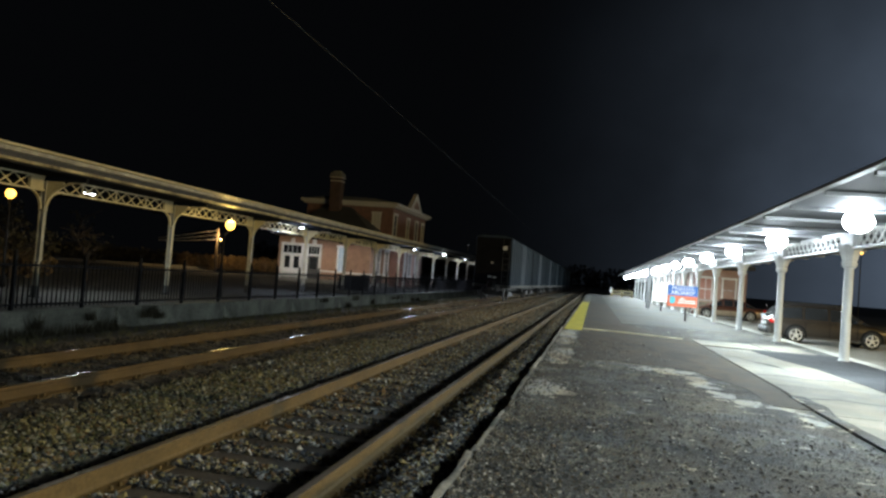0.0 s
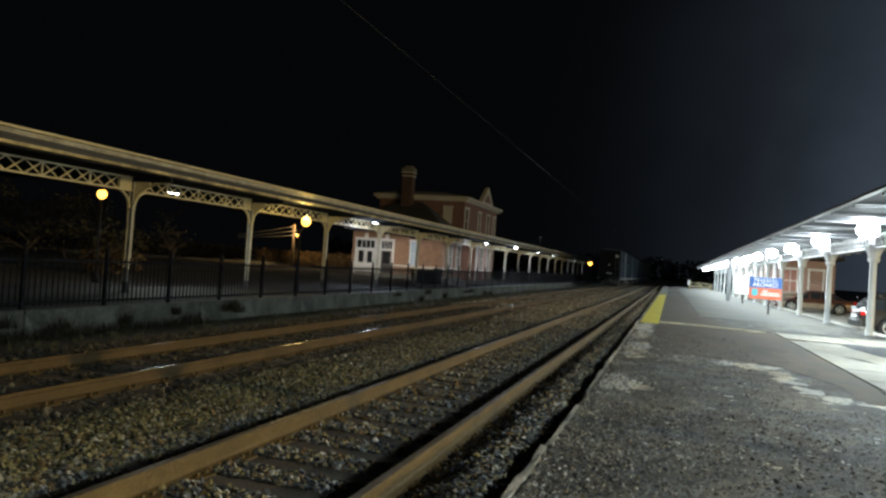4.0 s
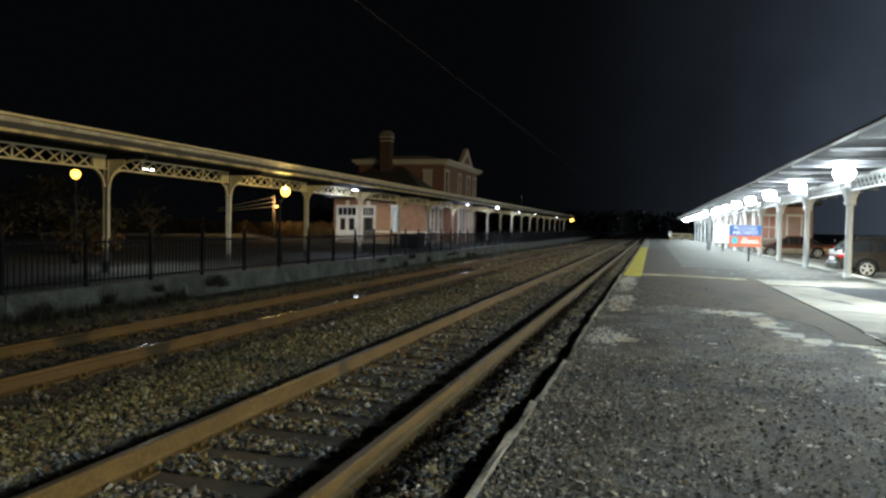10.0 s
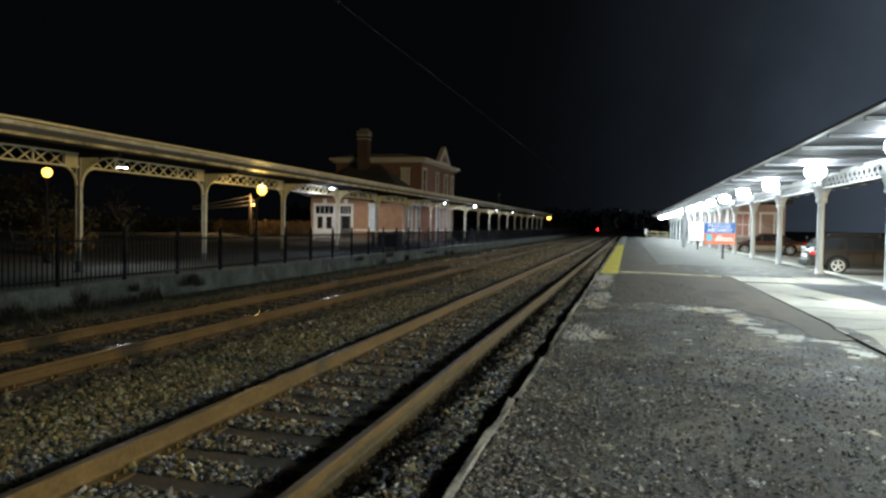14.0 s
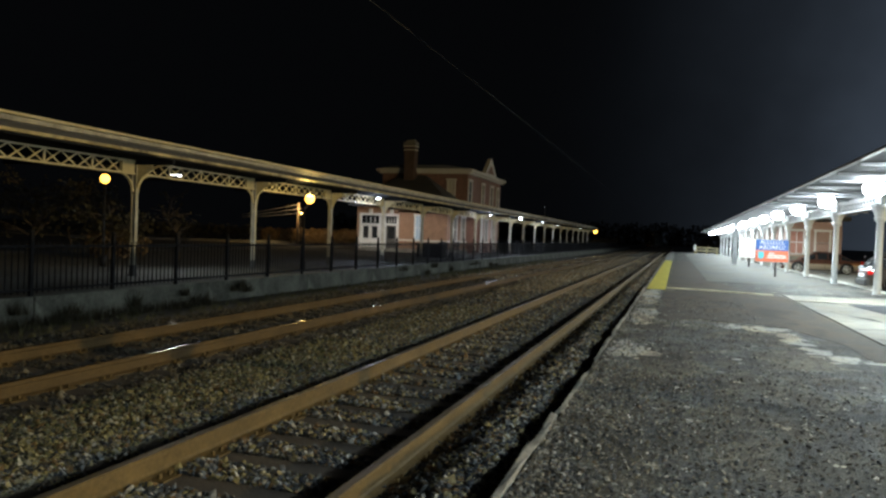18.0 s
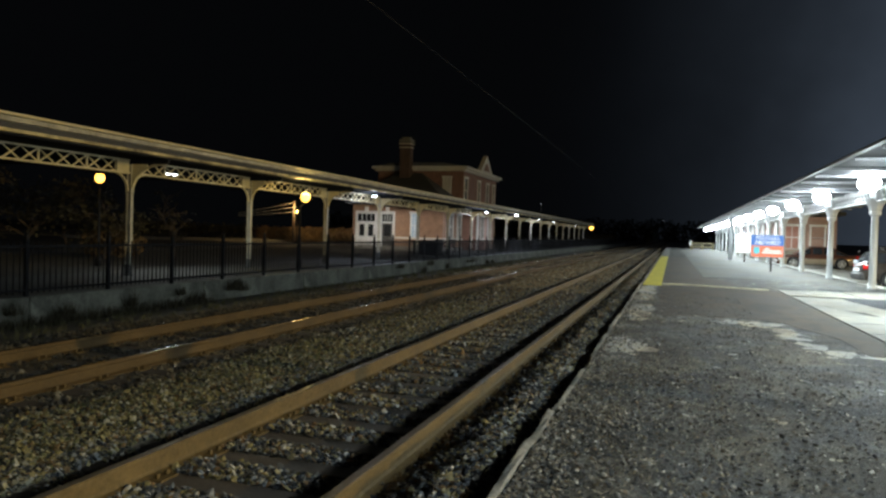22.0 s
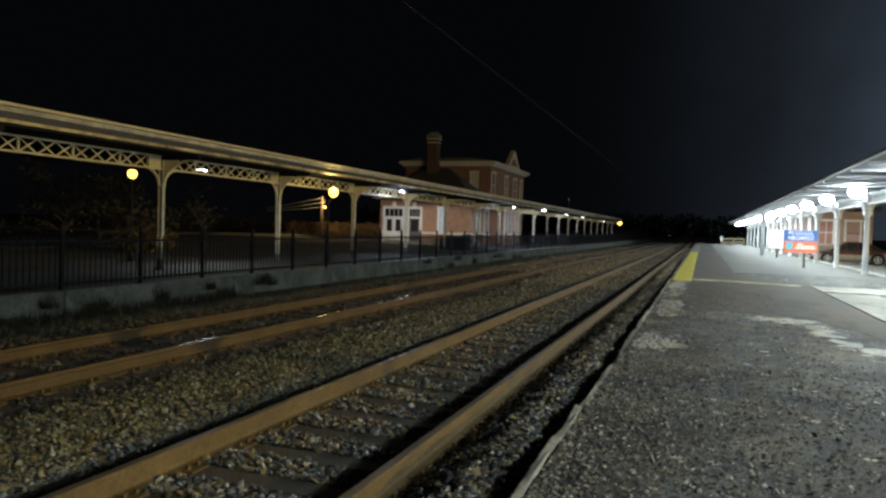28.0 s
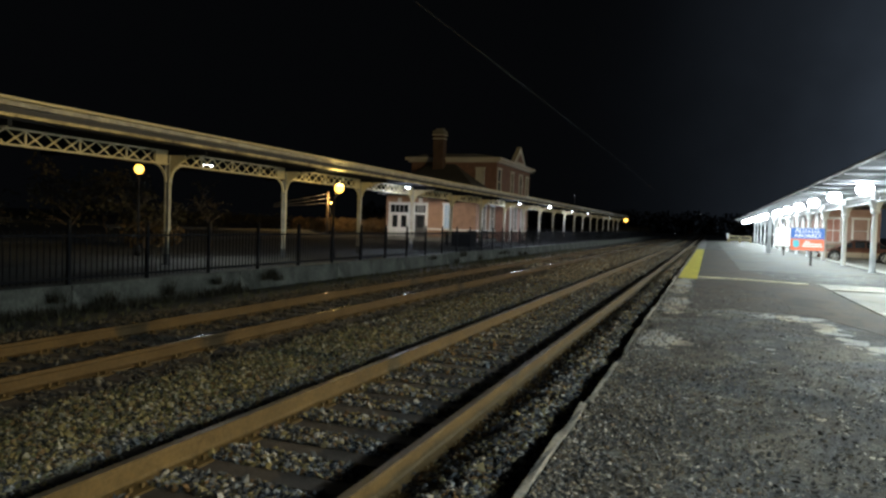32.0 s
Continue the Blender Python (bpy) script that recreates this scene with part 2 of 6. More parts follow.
TRIM_ASPHALT = surface("new_asphalt", (0.05, 0.05, 0.052), (0.085, 0.085, 0.088), 0.85, grain=60, bump=0.4, depth=0.008)
CONCRETE = mottled(surface("pale_concrete", (0.135, 0.127, 0.106), (0.275, 0.260, 0.218), 0.88, grain=26, stain=1.1, bump=0.2, depth=0.006), 0.7, 0.45)
WALL_CONCRETE = surface("stained_concrete", (0.042, 0.045, 0.034), (0.17, 0.173, 0.14), 0.92, grain=14, stain=0.9, bump=0.4, depth=0.02, spread=0.3)
# darker concrete tone for the far platform floor
FAR_FLOOR = surface("dark_concrete_floor", (0.0222, 0.02432, 0.021), (0.0629, 0.0646, 0.0546), 0.92, grain=14, stain=0.6, bump=0.3, depth=0.012)
OLD_CONCRETE = surface("old_concrete", (0.10, 0.10, 0.09), (0.22, 0.215, 0.195), 0.9, grain=18, stain=0.9, bump=0.35, depth=0.015)
DARK_PATCH = surface("dark_asphalt_patch", (0.034, 0.036, 0.040), (0.075, 0.077, 0.082), 0.95, grain=45, stain=1.2, bump=0.3, depth=0.006, spec=0.1)
PALE_KERB = surface("kerb_concrete", (0.34, 0.33, 0.29), (0.52, 0.51, 0.46), 0.88, grain=24, stain=1.2, bump=0.2)
APRON = surface("apron_concrete", (0.20, 0.19, 0.16), (0.36, 0.345, 0.30), 0.88, grain=22, stain=0.9, bump=0.25)
EDGE_WOOD = surface("weathered_edge", (0.11, 0.10, 0.085), (0.33, 0.31, 0.26), 0.9, grain=22, stain=2.0, bump=0.4, random_tint=0.25)
YELLOW = surface("yellow_paint", (0.42, 0.38, 0.05), (0.80, 0.70, 0.085), 0.7, grain=14, stain=1.7, bump=0.25)
RUST = surface("rusty_steel", (0.062, 0.041, 0.0135), (0.120, 0.080, 0.029), 0.75, grain=25, stain=2.0, bump=0.3, depth=0.003, spec=0.2)
RAIL_TOP = surface("polished_rail", (0.16, 0.13, 0.09), (0.30, 0.26, 0.20), 0.38, metal=0.7, grain=30, bump=0.12, depth=0.0003)
# darker rust tone for the far track's rails
DARK_RUST = surface("dark_rusty_steel", (0.048, 0.0315, 0.012), (0.096, 0.06225, 0.0255), 0.8, grain=25, stain=2.0, bump=0.3, depth=0.003, spec=0.15)
WORN_HEAD = surface("worn_rail_head", (0.10, 0.08, 0.055), (0.22, 0.19, 0.15), 0.24, metal=0.9, grain=9, stain=0.8, bump=0.25, depth=0.0001)
BRIGHT_HEAD = surface("bright_rail_head", (0.10, 0.08, 0.055), (0.22, 0.19, 0.15), 0.10, metal=1.0, grain=9, stain=0.8, bump=0.25, depth=0.0001)
TIE = surface("creosoted_tie", (0.034, 0.026, 0.019), (0.074, 0.058, 0.041), 0.85, grain=30, stain=3.0, bump=0.45, depth=0.01, random_tint=0.3)
BALLAST_BED = surface("ballast_bed", (0.07, 0.058, 0.040), (0.22, 0.185, 0.130), 0.95, grain=26, stain=9.0, bump=0.7, depth=0.05)
DIRT = surface("dark_earth", (0.0165, 0.0143, 0.0099), (0.04675, 0.04125, 0.0275), 0.95, grain=20, stain=1.3, bump=0.5, depth=0.03)
GRASS = surface("dry_grass", (0.05, 0.052, 0.022), (0.10, 0.095, 0.042), 0.9, grain=20, stain=2.0, bump=0.4)
LEAF = surface("foliage", (0.021, 0.019, 0.008), (0.045, 0.036, 0.014), 0.8, grain=8, stain=1.0, bump=0.4)
BARK = surface("bark", (0.04, 0.03, 0.022), (0.08, 0.06, 0.045), 0.9, grain=25, stain=3.0, bump=0.4)
WHITE_IRON = surface("white_paint", (0.66, 0.67, 0.66), (0.80, 0.80, 0.79), 0.5, grain=25, stain=1.6, bump=0.08, depth=0.002)
POST_PAINT = surface("worn_post_paint", (0.272, 0.260, 0.208), (0.448, 0.432, 0.360), 0.6, grain=14, stain=2.4, bump=0.25, depth=0.003, spread=0.35)
# the columns' weaker lamplight is put into this darker copy of the white
DIMMED_WHITE = surface("dimmed_white_paint", (0.40, 0.41, 0.41), (0.56, 0.57, 0.56), 0.55, grain=25, stain=1.6, bump=0.1, depth=0.002)
CREAM = surface("cream_paint", (0.40, 0.35, 0.20), (0.62, 0.55, 0.35), 0.6, grain=20, stain=1.5, bump=0.2, depth=0.003)
# near black: the shade under the far eaves is put into the colour
SOFFIT = surface("shaded_soffit", (0.012, 0.013, 0.016), (0.026, 0.028, 0.033), 0.9, spec=0.04, grain=12, stain=0.8, bump=0.2)
BOARDING = surface("grey_boarding", (0.038, 0.041, 0.048), (0.074, 0.078, 0.087), 0.75, grain=12, stain=0.8, bump=0.2)
ROOFING = surface("dark_roofing", (0.035, 0.036, 0.04), (0.07, 0.07, 0.075), 0.85, grain=15, bump=0.3)
# shade low on the far canopy columns is put into this dark tone
SHADED_BASE = surface("shaded_base_paint", (0.05, 0.052, 0.052), (0.13, 0.13, 0.125), 0.8, grain=16, stain=2.0, bump=0.2)
FENCE_IRON = surface("black_iron", (0.006, 0.006, 0.007), (0.014, 0.014, 0.015), 0.8, grain=30, bump=0.2, depth=0.001, spec=0.15)
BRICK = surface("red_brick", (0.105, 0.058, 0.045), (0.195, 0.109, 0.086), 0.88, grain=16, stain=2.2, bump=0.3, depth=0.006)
# darker brick tone for the chimney
DARK_BRICK = surface("dark_brick", (0.045, 0.030, 0.026), (0.10, 0.062, 0.050), 0.9, grain=16, stain=2.2, bump=0.3, depth=0.006)
# the station's brick again, with the wing's lamplight put into a lighter tone
LAMPLIT_BRICK = surface("lamplit_brick", (0.155, 0.094, 0.062), (0.275, 0.170, 0.114), 0.88, grain=16, stain=2.2, bump=0.3, depth=0.006)
STONE_TRIM = surface("pale_stone", (0.36, 0.345, 0.31), (0.50, 0.48, 0.44), 0.8, grain=18, bump=0.15)
PANE = glass("dark_pane")
LIT_POSTER = glow("lit_poster", (0.95, 0.97, 1.0), 0.7)
LIT_PANE = glow("lit_pane", (0.66, 0.88, 1.0), 0.30, 0.05)
BRIGHT_PANE = glow("bright_lit_pane", (1.0, 0.96, 0.92), 0.9)
BLIND = surface("window_blind", (0.36, 0.34, 0.30), (0.46, 0.44, 0.40), 0.8, grain=8, stain=1.0, bump=0.1)
RED_BLIND = surface("red_blind", (0.30, 0.13, 0.10), (0.46, 0.24, 0.19), 0.7, grain=8, stain=1.0, bump=0.1)
BROWN_BLIND = surface("brown_blind", (0.085, 0.05, 0.04), (0.14, 0.085, 0.07), 0.7, grain=8, stain=1.0, bump=0.1)
# strong lamplight on the waiting-room brick is put into this pale tone
PINK_BRICK = surface("pale_brick", (0.30, 0.19, 0.155), (0.44, 0.30, 0.25), 0.88, grain=16, stain=2.2, bump=0.3, depth=0.006)
# the sodium lamps' orange cast is put into this redder leaf colour
ORANGE_LIT_LEAF = surface("orange_lit_foliage", (0.08, 0.052, 0.022), (0.16, 0.105, 0.045), 0.8, grain=8, stain=1.0, bump=0.4)
PEELING = surface("peeling_paint", (0.13, 0.11, 0.055), (0.68, 0.58, 0.31), 0.7, grain=7, stain=1.3, bump=0.3, depth=0.004, spread=0.3)
WEATHERED = surface("weathered_board", (0.20, 0.19, 0.16), (0.46, 0.435, 0.36), 0.7, grain=12, stain=2.0, bump=0.25, depth=0.004, spread=0.35)
BLUE = surface("blue_panel", (0.010, 0.075, 0.30), (0.016, 0.10, 0.38), 0.5, grain=10, bump=0.06, depth=0.001)
ORANGE = surface("orange_panel", (0.52, 0.10, 0.04), (0.62, 0.135, 0.06), 0.5, grain=10, bump=0.06, depth=0.001)
TEAL = surface("teal_print", (0.05, 0.34, 0.42), (0.08, 0.42, 0.50), 0.5, grain=10, bump=0.05, depth=0.001)
PRINT = surface("white_print", (0.72, 0.73, 0.75), (0.82, 0.83, 0.85), 0.5, grain=10, bump=0.05, depth=0.001)
DARK_STEEL = surface("dark_steel", (0.03, 0.03, 0.032), (0.07, 0.068, 0.065), 0.55, metal=0.3, grain=20, bump=0.2, depth=0.002)
GALVANISED = surface("grey_steel", (0.22, 0.225, 0.23), (0.34, 0.345, 0.35), 0.5, metal=0.5, grain=20, bump=0.12, depth=0.002)
WOOD_RAIL = surface("pale_timber", (0.30, 0.25, 0.14), (0.46, 0.40, 0.25), 0.8, grain=20, bump=0.25)
CAR_GOLD = surface("bronze_car_paint", (0.034, 0.027, 0.021), (0.044, 0.035, 0.027), 0.34, metal=0.4, grain=30, bump=0.04, depth=0.0003, coat=0.6)
CAR_RED = surface("maroon_car_paint", (0.08, 0.034, 0.022), (0.10, 0.042, 0.028), 0.3, metal=0.4, grain=30, bump=0.04, depth=0.0003, coat=0.6)
CAR_TAN = surface("tan_car_paint", (0.255, 0.21, 0.15), (0.3, 0.2475, 0.18), 0.4, metal=0.3, grain=30, bump=0.04, depth=0.0003, coat=0.5)
TYRE = surface("tyre_rubber", (0.012, 0.012, 0.012), (0.025, 0.025, 0.025), 0.85, grain=40, bump=0.2, depth=0.003)
ALLOY = surface("alloy_rim", (0.42, 0.42, 0.40), (0.58, 0.58, 0.55), 0.45, metal=0.35, grain=20, bump=0.06, depth=0.001)
TAIL_RED = surface("red_lens", (0.45, 0.012, 0.012), (0.55, 0.02, 0.018), 0.2, grain=10, bump=0.05, depth=0.001, coat=0.5)
CLEAR_LENS = surface("clear_lens", (0.60, 0.62, 0.64), (0.72, 0.74, 0.76), 0.2, grain=10, bump=0.05, depth=0.001, coat=0.5)
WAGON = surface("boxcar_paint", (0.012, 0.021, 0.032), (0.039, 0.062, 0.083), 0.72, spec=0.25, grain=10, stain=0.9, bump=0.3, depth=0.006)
# near black: the shade on the unlit car ends is put into the colour
WAGON_END = surface("boxcar_end_shade", (0.004, 0.004, 0.005), (0.009, 0.009, 0.010), 0.8, spec=0.05, grain=10, stain=1.2, bump=0.3)
GLOW_LED = glow("lit_white_lens", (0.86, 0.95, 1.0), 75.0)
GLOW_TUBE = glow("lit_tube_lens", (0.88, 0.94, 1.0), 14.0)
GLOW_WARM = glow("lit_sodium_lens", (1.0, 0.52, 0.075), 4.2)
GLOW_RED = glow("lit_red_lens", (1.0, 0.010, 0.013), 28.0)
GLOW_FAR = glow("lit_far_lens", (0.9, 0.95, 1.0), 0.8)


# ---- builders ----
def box(bm, x0, x1, y0, y1, z0, z1, bevel=0.0):
    vs = [bm.verts.new((x, y, z)) for x in (x0, x1) for y in (y0, y1) for z in (z0, z1)]
    fs = [(0, 1, 3, 2), (4, 6, 7, 5), (0, 4, 5, 1), (2, 3, 7, 6), (0, 2, 6, 4), (1, 5, 7, 3)]
    made = [bm.faces.new([vs[i] for i in f]) for f in fs]
    if bevel:
        edges = list({e for f in made for e in f.edges})
        bmesh.ops.bevel(bm, geom=edges, offset=bevel, segments=1, affect="EDGES")
    return made


def prism(bm, outline, y0, y1, axis="y"):
    """An outline of (a, b) points drawn out along an axis: (x, z) along y, (y, z) along x, (x, y) along z."""
    def at(a, b, s):
        return {"y": (a, s, b), "x": (s, a, b), "z": (a, b, s)}[axis]
    v0 = [bm.verts.new(at(a, b, y0)) for a, b in outline]
    v1 = [bm.verts.new(at(a, b, y1)) for a, b in outline]
    k = len(outline)
    for i in range(k):
        bm.faces.new((v0[i], v0[(i + 1) % k], v1[(i + 1) % k], v1[i]))
    bm.faces.new(v0[::-1])
    bm.faces.new(v1)
    bmesh.ops.recalc_face_normals(bm, faces=bm.faces[:])


def turned(bm, profile, sides=14, at=(0, 0, 0), axis="z"):
    """A turned solid from (radius, height) pairs, bottom to top."""
    rings = []
    for r, h in profile:
        ring = []
        for i in range(sides):
            a = 2 * math.pi * i / sides
            p = (r * math.cos(a), r * math.sin(a), h)
            if axis == "y":
                p = (p[0], p[2], p[1])
            elif axis == "x":
                p = (p[2], p[0], p[1])
            ring.append(bm.verts.new((p[0] + at[0], p[1] + at[1], p[2] + at[2])))
        rings.append(ring)
    for r0, r1 in zip(rings, rings[1:]):
        for i in range(sides):
            bm.faces.new((r0[i], r0[(i + 1) % sides], r1[(i + 1) % sides], r1[i]))
    bm.faces.new(rings[0][::-1])
    bm.faces.new(rings[-1])
    bmesh.ops.recalc_face_normals(bm, faces=bm.faces[:])


def bar(bm, p, q, r=0.015, sides=5):
    """A straight round bar from p to q."""
    p, q = Vector(p), Vector(q)
    d = (q - p).normalized()
    a = d.cross(Vector((0.3, 0.2, 1))).normalized()
    b = d.cross(a)
    r0, r1 = [], []
    for i in range(sides):
        t = 2 * math.pi * i / sides + math.pi / 4
        o = (a * math.cos(t) + b * math.sin(t)) * r
        r0.append(bm.verts.new(p + o))
        r1.append(bm.verts.new(q + o))
    for i in range(sides):
        bm.faces.new((r0[i], r0[(i + 1) % sides], r1[(i + 1) % sides], r1[i]))
    bm.faces.new(r0[::-1])
    bm.faces.new(r1)


def sweep(bm, points, r, sides=5):
    """A tube through points."""
    rings = []
    for i, p in enumerate(points):
        p = Vector(p)
        d = (Vector(points[min(i + 1, len(points) - 1)]) - Vector(points[max(i - 1, 0)])).normalized()
        a = d.cross(Vector((1, 0.1, 0.05))).normalized()
        b = d.cross(a)
        rings.append([bm.verts.new(p + (a * math.cos(2 * math.pi * k / sides) + b * math.sin(2 * math.pi * k / sides)) * r) for k in range(sides)])
    for r0, r1 in zip(rings, rings[1:]):
        for k in range(sides):
            bm.faces.new((r0[k], r0[(k + 1) % sides], r1[(k + 1) % sides], r1[k]))
    bm.faces.new(rings[0][::-1])
    bm.faces.new(rings[-1])
    bmesh.ops.recalc_face_normals(bm, faces=bm.faces[:])


def mesh_of(name, bm, material, smooth=False):
    me = bpy.data.meshes.new(name)
    bm.to_mesh(me)
    bm.free()
    for mt in material if isinstance(material, (list, tuple)) else [material]:
        me.materials.append(mt)
    if smooth:
        for p in me.polygons:
            p.use_smooth = True
    return me


def part(name, bm, material, parent=None, label="", smooth=False):
    ob = new(name, mesh_of(name, bm, material, smooth))
    ob.parent = parent
    return tagged(ob, label) if label else ob


def piece(name, mesh, parent, m=None):
    """One more object on a shared mesh."""
    ob = new(name, mesh)
    ob.parent = parent
    if m is not None:
        ob.matrix_basis = m
    return ob


def thing(name, label, category, group="", kind="", place=None):
    ob = new(name)
    ob.empty_display_size = 0.2
    if place is not None:
        ob.matrix_basis = place
    return tagged(ob, label, category, group, kind)


def slab(name, x0, x1, y0, y1, z0, z1, material, label, category="", bevel=0.0, kind="structure"):
    bm = bmesh.new()
    box(bm, x0, x1, y0, y1, z0, z1, bevel)
    return tagged(part(name, bm, material), label, category or name.split("_")[0], kind=kind)


def scatter(name, area, count, size, height, material, seed, label, category, squash=0.7, skew=1.0):
    """Many loose stones in one mesh, strewn over x0, x1, y0, y1; height(x, y) gives the ground."""
    rng = np.random.default_rng(seed)
    base = np.array([(0, 0, 1), (0.9, 0, 0.3), (0.25, 0.85, 0.35), (-0.75, 0.5, 0.3), (-0.7, -0.55, 0.35), (0.3, -0.85, 0.3),
                     (0, 0, -0.7)])
    tri = [(0, 1, 2), (0, 2, 3), (0, 3, 4), (0, 4, 5), (0, 5, 1), (6, 2, 1), (6, 3, 2), (6, 4, 3), (6, 5, 4), (6, 1, 5)]
    x0, x1, y0, y1 = area
    xs = x0 + (x1 - x0) * rng.uniform(0, 1, count) ** skew
    ys = y0 + (y1 - y0) * rng.uniform(0, 1, count) ** 1.7
    s = rng.uniform(0.55, 1.25, count) * size / 2
    zs = np.array([height(x, y) for x, y in zip(xs, ys)])
    turn = rng.uniform(0, 2 * np.pi, count)
    lean = rng.normal(0, 0.5, (count, 2))
    v = base[None] * (1 + rng.uniform(-0.42, 0.42, (count, 7, 1)))
    v = v * s[:, None, None]
    v[:, :, 2] *= squash
    v[:, :, 2] += v[:, :, 0] * lean[:, :1] + v[:, :, 1] * lean[:, 1:]
    c, sn = np.cos(turn)[:, None], np.sin(turn)[:, None]
    w = np.stack([v[:, :, 0] * c - v[:, :, 1] * sn + xs[:, None], v[:, :, 0] * sn + v[:, :, 1] * c + ys[:, None],
                  v[:, :, 2] + zs[:, None] + (s * 0.25)[:, None]], -1).reshape(-1, 3)
    faces = (np.array(tri)[None] + 7 * np.arange(count)[:, None, None]).reshape(-1, 3)
    me = bpy.data.meshes.new(name)
    me.vertices.add(len(w))
    me.vertices.foreach_set("co", w.ravel())
    me.loops.add(faces.size)
    me.loops.foreach_set("vertex_index", faces.ravel().astype(np.int32))
    me.polygons.add(len(faces))
    me.polygons.foreach_set("loop_start", np.arange(0, faces.size, 3, dtype=np.int32))
    me.polygons.foreach_set("use_smooth", np.zeros(len(faces), dtype=bool))
    me.update(calc_edges=True)
    me.materials.append(material)
    ob = new(name, me)
    return tagged(ob, label, category, kind="stuff")


# ---- ground, tracks and platforms ----
RAIL_Z = -0.09
BED_Z = -0.275
TIE_STEP = 0.58
NEAR_TRACK, FAR_TRACK = -2.57, -6.67

bm = bmesh.new()
box(bm, -2500, 2500, -2500, 2500, -1.2, -0.42)
tagged(part("ground", bm, DIRT), "dark bare earth and weeds around the railway", "ground", kind="structure")

bm = bmesh.new()
prism(bm, [(-9.0, -0.43), (-8.2, -0.29), (-7.6, BED_Z), (-1.4, BED_Z), (-0.95, -0.31), (-0.95, -0.43)], -40, 430)
tagged(part("ballast_bed", bm, BALLAST_BED), "grey-brown crushed stone bed under the two tracks", "ballast", kind="structure")


def rail_outline(x):
    return [(x + a, RAIL_Z + b) for a, b in (
        (-0.072, -0.172), (0.072, -0.172), (0.072, -0.160), (0.018, -0.142), (0.010, -0.126), (0.010, -0.052), (0.035, -0.040),
        (0.036, -0.014), (0.034, -0.006), *((0.0075 * i, -0.6 * (0.0075 * i) ** 2) for i in range(4, -5, -1)),
        (-0.034, -0.006), (-0.036, -0.014), (-0.035, -0.040), (-0.010, -0.052), (-0.010, -0.126),
        (-0.018, -0.142), (-0.072, -0.160))]


def railway(centre, label, ties_to, seed, steel=RUST, heads=(RAIL_TOP, RAIL_TOP)):
    rng = random.Random(seed)
    track = thing("railway_track", label, "railway track", "pair of tracks", "structure")
    for side, head in zip((-0.735, 0.735), heads):
        bm = bmesh.new()
        prism(bm, rail_outline(centre + side), -30, 430)
        rail = part("rail", bm, [steel, head], track, "rust-brown steel rail with a worn bright head")
        for p in rail.data.polygons:
            if p.normal.z > 0.9 and p.center.z > RAIL_Z - 0.006:
                p.material_index = 1
    bm = bmesh.new()
    box(bm, -1.28, 1.28, -0.115, 0.115, -0.17, 0.0, 0.012)
    tie_mesh = mesh_of("tie", bm, TIE)
    bm = bmesh.new()
    box(bm, -0.16, 0.16, -0.09, 0.09, 0, 0.014, 0.004)
    for sx in (-0.095, 0.095):
        for sy in (-0.05, 0.05):
            box(bm, sx - 0.012, sx + 0.012, sy - 0.012, sy + 0.012, 0.012, 0.045)
    plate_mesh = mesh_of("tie_plate", bm, RUST)
    y = -1.76
    while y < ties_to:
        m = pose(centre + rng.uniform(-0.03, 0.03), y, -0.262 + rng.uniform(-0.008, 0.004), 0, 0, rng.uniform(-1.2, 1.2))
        piece("tie", tie_mesh, track, m)
        if y < 16:
            for side in (-0.735, 0.735):
                piece("tie_plate", plate_mesh, track, pose(centre + side, y, -0.2605))
        y += TIE_STEP
    bm = bmesh.new()
    while y < 420:
        box(bm, centre - 1.28, centre + 1.28, y - 0.11, y + 0.11, -0.42, -0.262)
        y += TIE_STEP
    tagged(part("far_ties", bm, TIE, track), "dark wooden ties farther along the line", kind="stuff")
    return track


railway(NEAR_TRACK, "ballasted railway track with rusty rails on wooden ties", 70, 3)
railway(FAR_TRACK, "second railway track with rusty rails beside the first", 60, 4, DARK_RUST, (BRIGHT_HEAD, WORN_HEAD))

# platform beside the camera
bm = bmesh.new()
box(bm, -0.83, 6.75, -40, 126, -0.42, 0.0)
platform = tagged(part("platform", bm, ASPHALT), "worn grey asphalt platform with pale bare patches", "platform", kind="structure")

rng = random.Random(11)
bm = bmesh.new()
box(bm, -0.034, 0.034, 0, 2.97, -0.16, 0.012, 0.012)
bmesh.ops.subdivide_edges(bm, edges=[e for e in bm.edges if abs(e.verts[0].co.y - e.verts[1].co.y) > 1.0], cuts=11)
for v in bm.verts:
    v.co.x += 0.010 * math.sin(v.co.y * 3.3) + rng.uniform(-0.006, 0.006)
    v.co.z += 0.006 * math.sin(v.co.y * 5.1 + v.co.x * 40) + rng.uniform(-0.005, 0.005)
beam_mesh = mesh_of("edge_beam", bm, EDGE_WOOD)
y = -6.0
while y < 116:
    piece("edge_beam", beam_mesh, platform, pose(-0.885 + rng.uniform(-0.012, 0.010), y, 0.004 + rng.uniform(-0.016, 0.014), rng.uniform(-0.3, 0.3), 0, rng.uniform(-0.6, 0.6)))
    y += 3.0

bm = bmesh.new()
box(bm, -0.83, -0.27, 23.4, 62.0, 0.0, 0.012, 0.003)
tagged(part("warning_strip", bm, YELLOW, platform), "yellow warning strip along the platform edge")
bm = bmesh.new()
pts = [(-0.27, 24.25), (0.4, 24.3), (1.2, 24.1), (2.0, 23.75), (2.8, 23.5)]
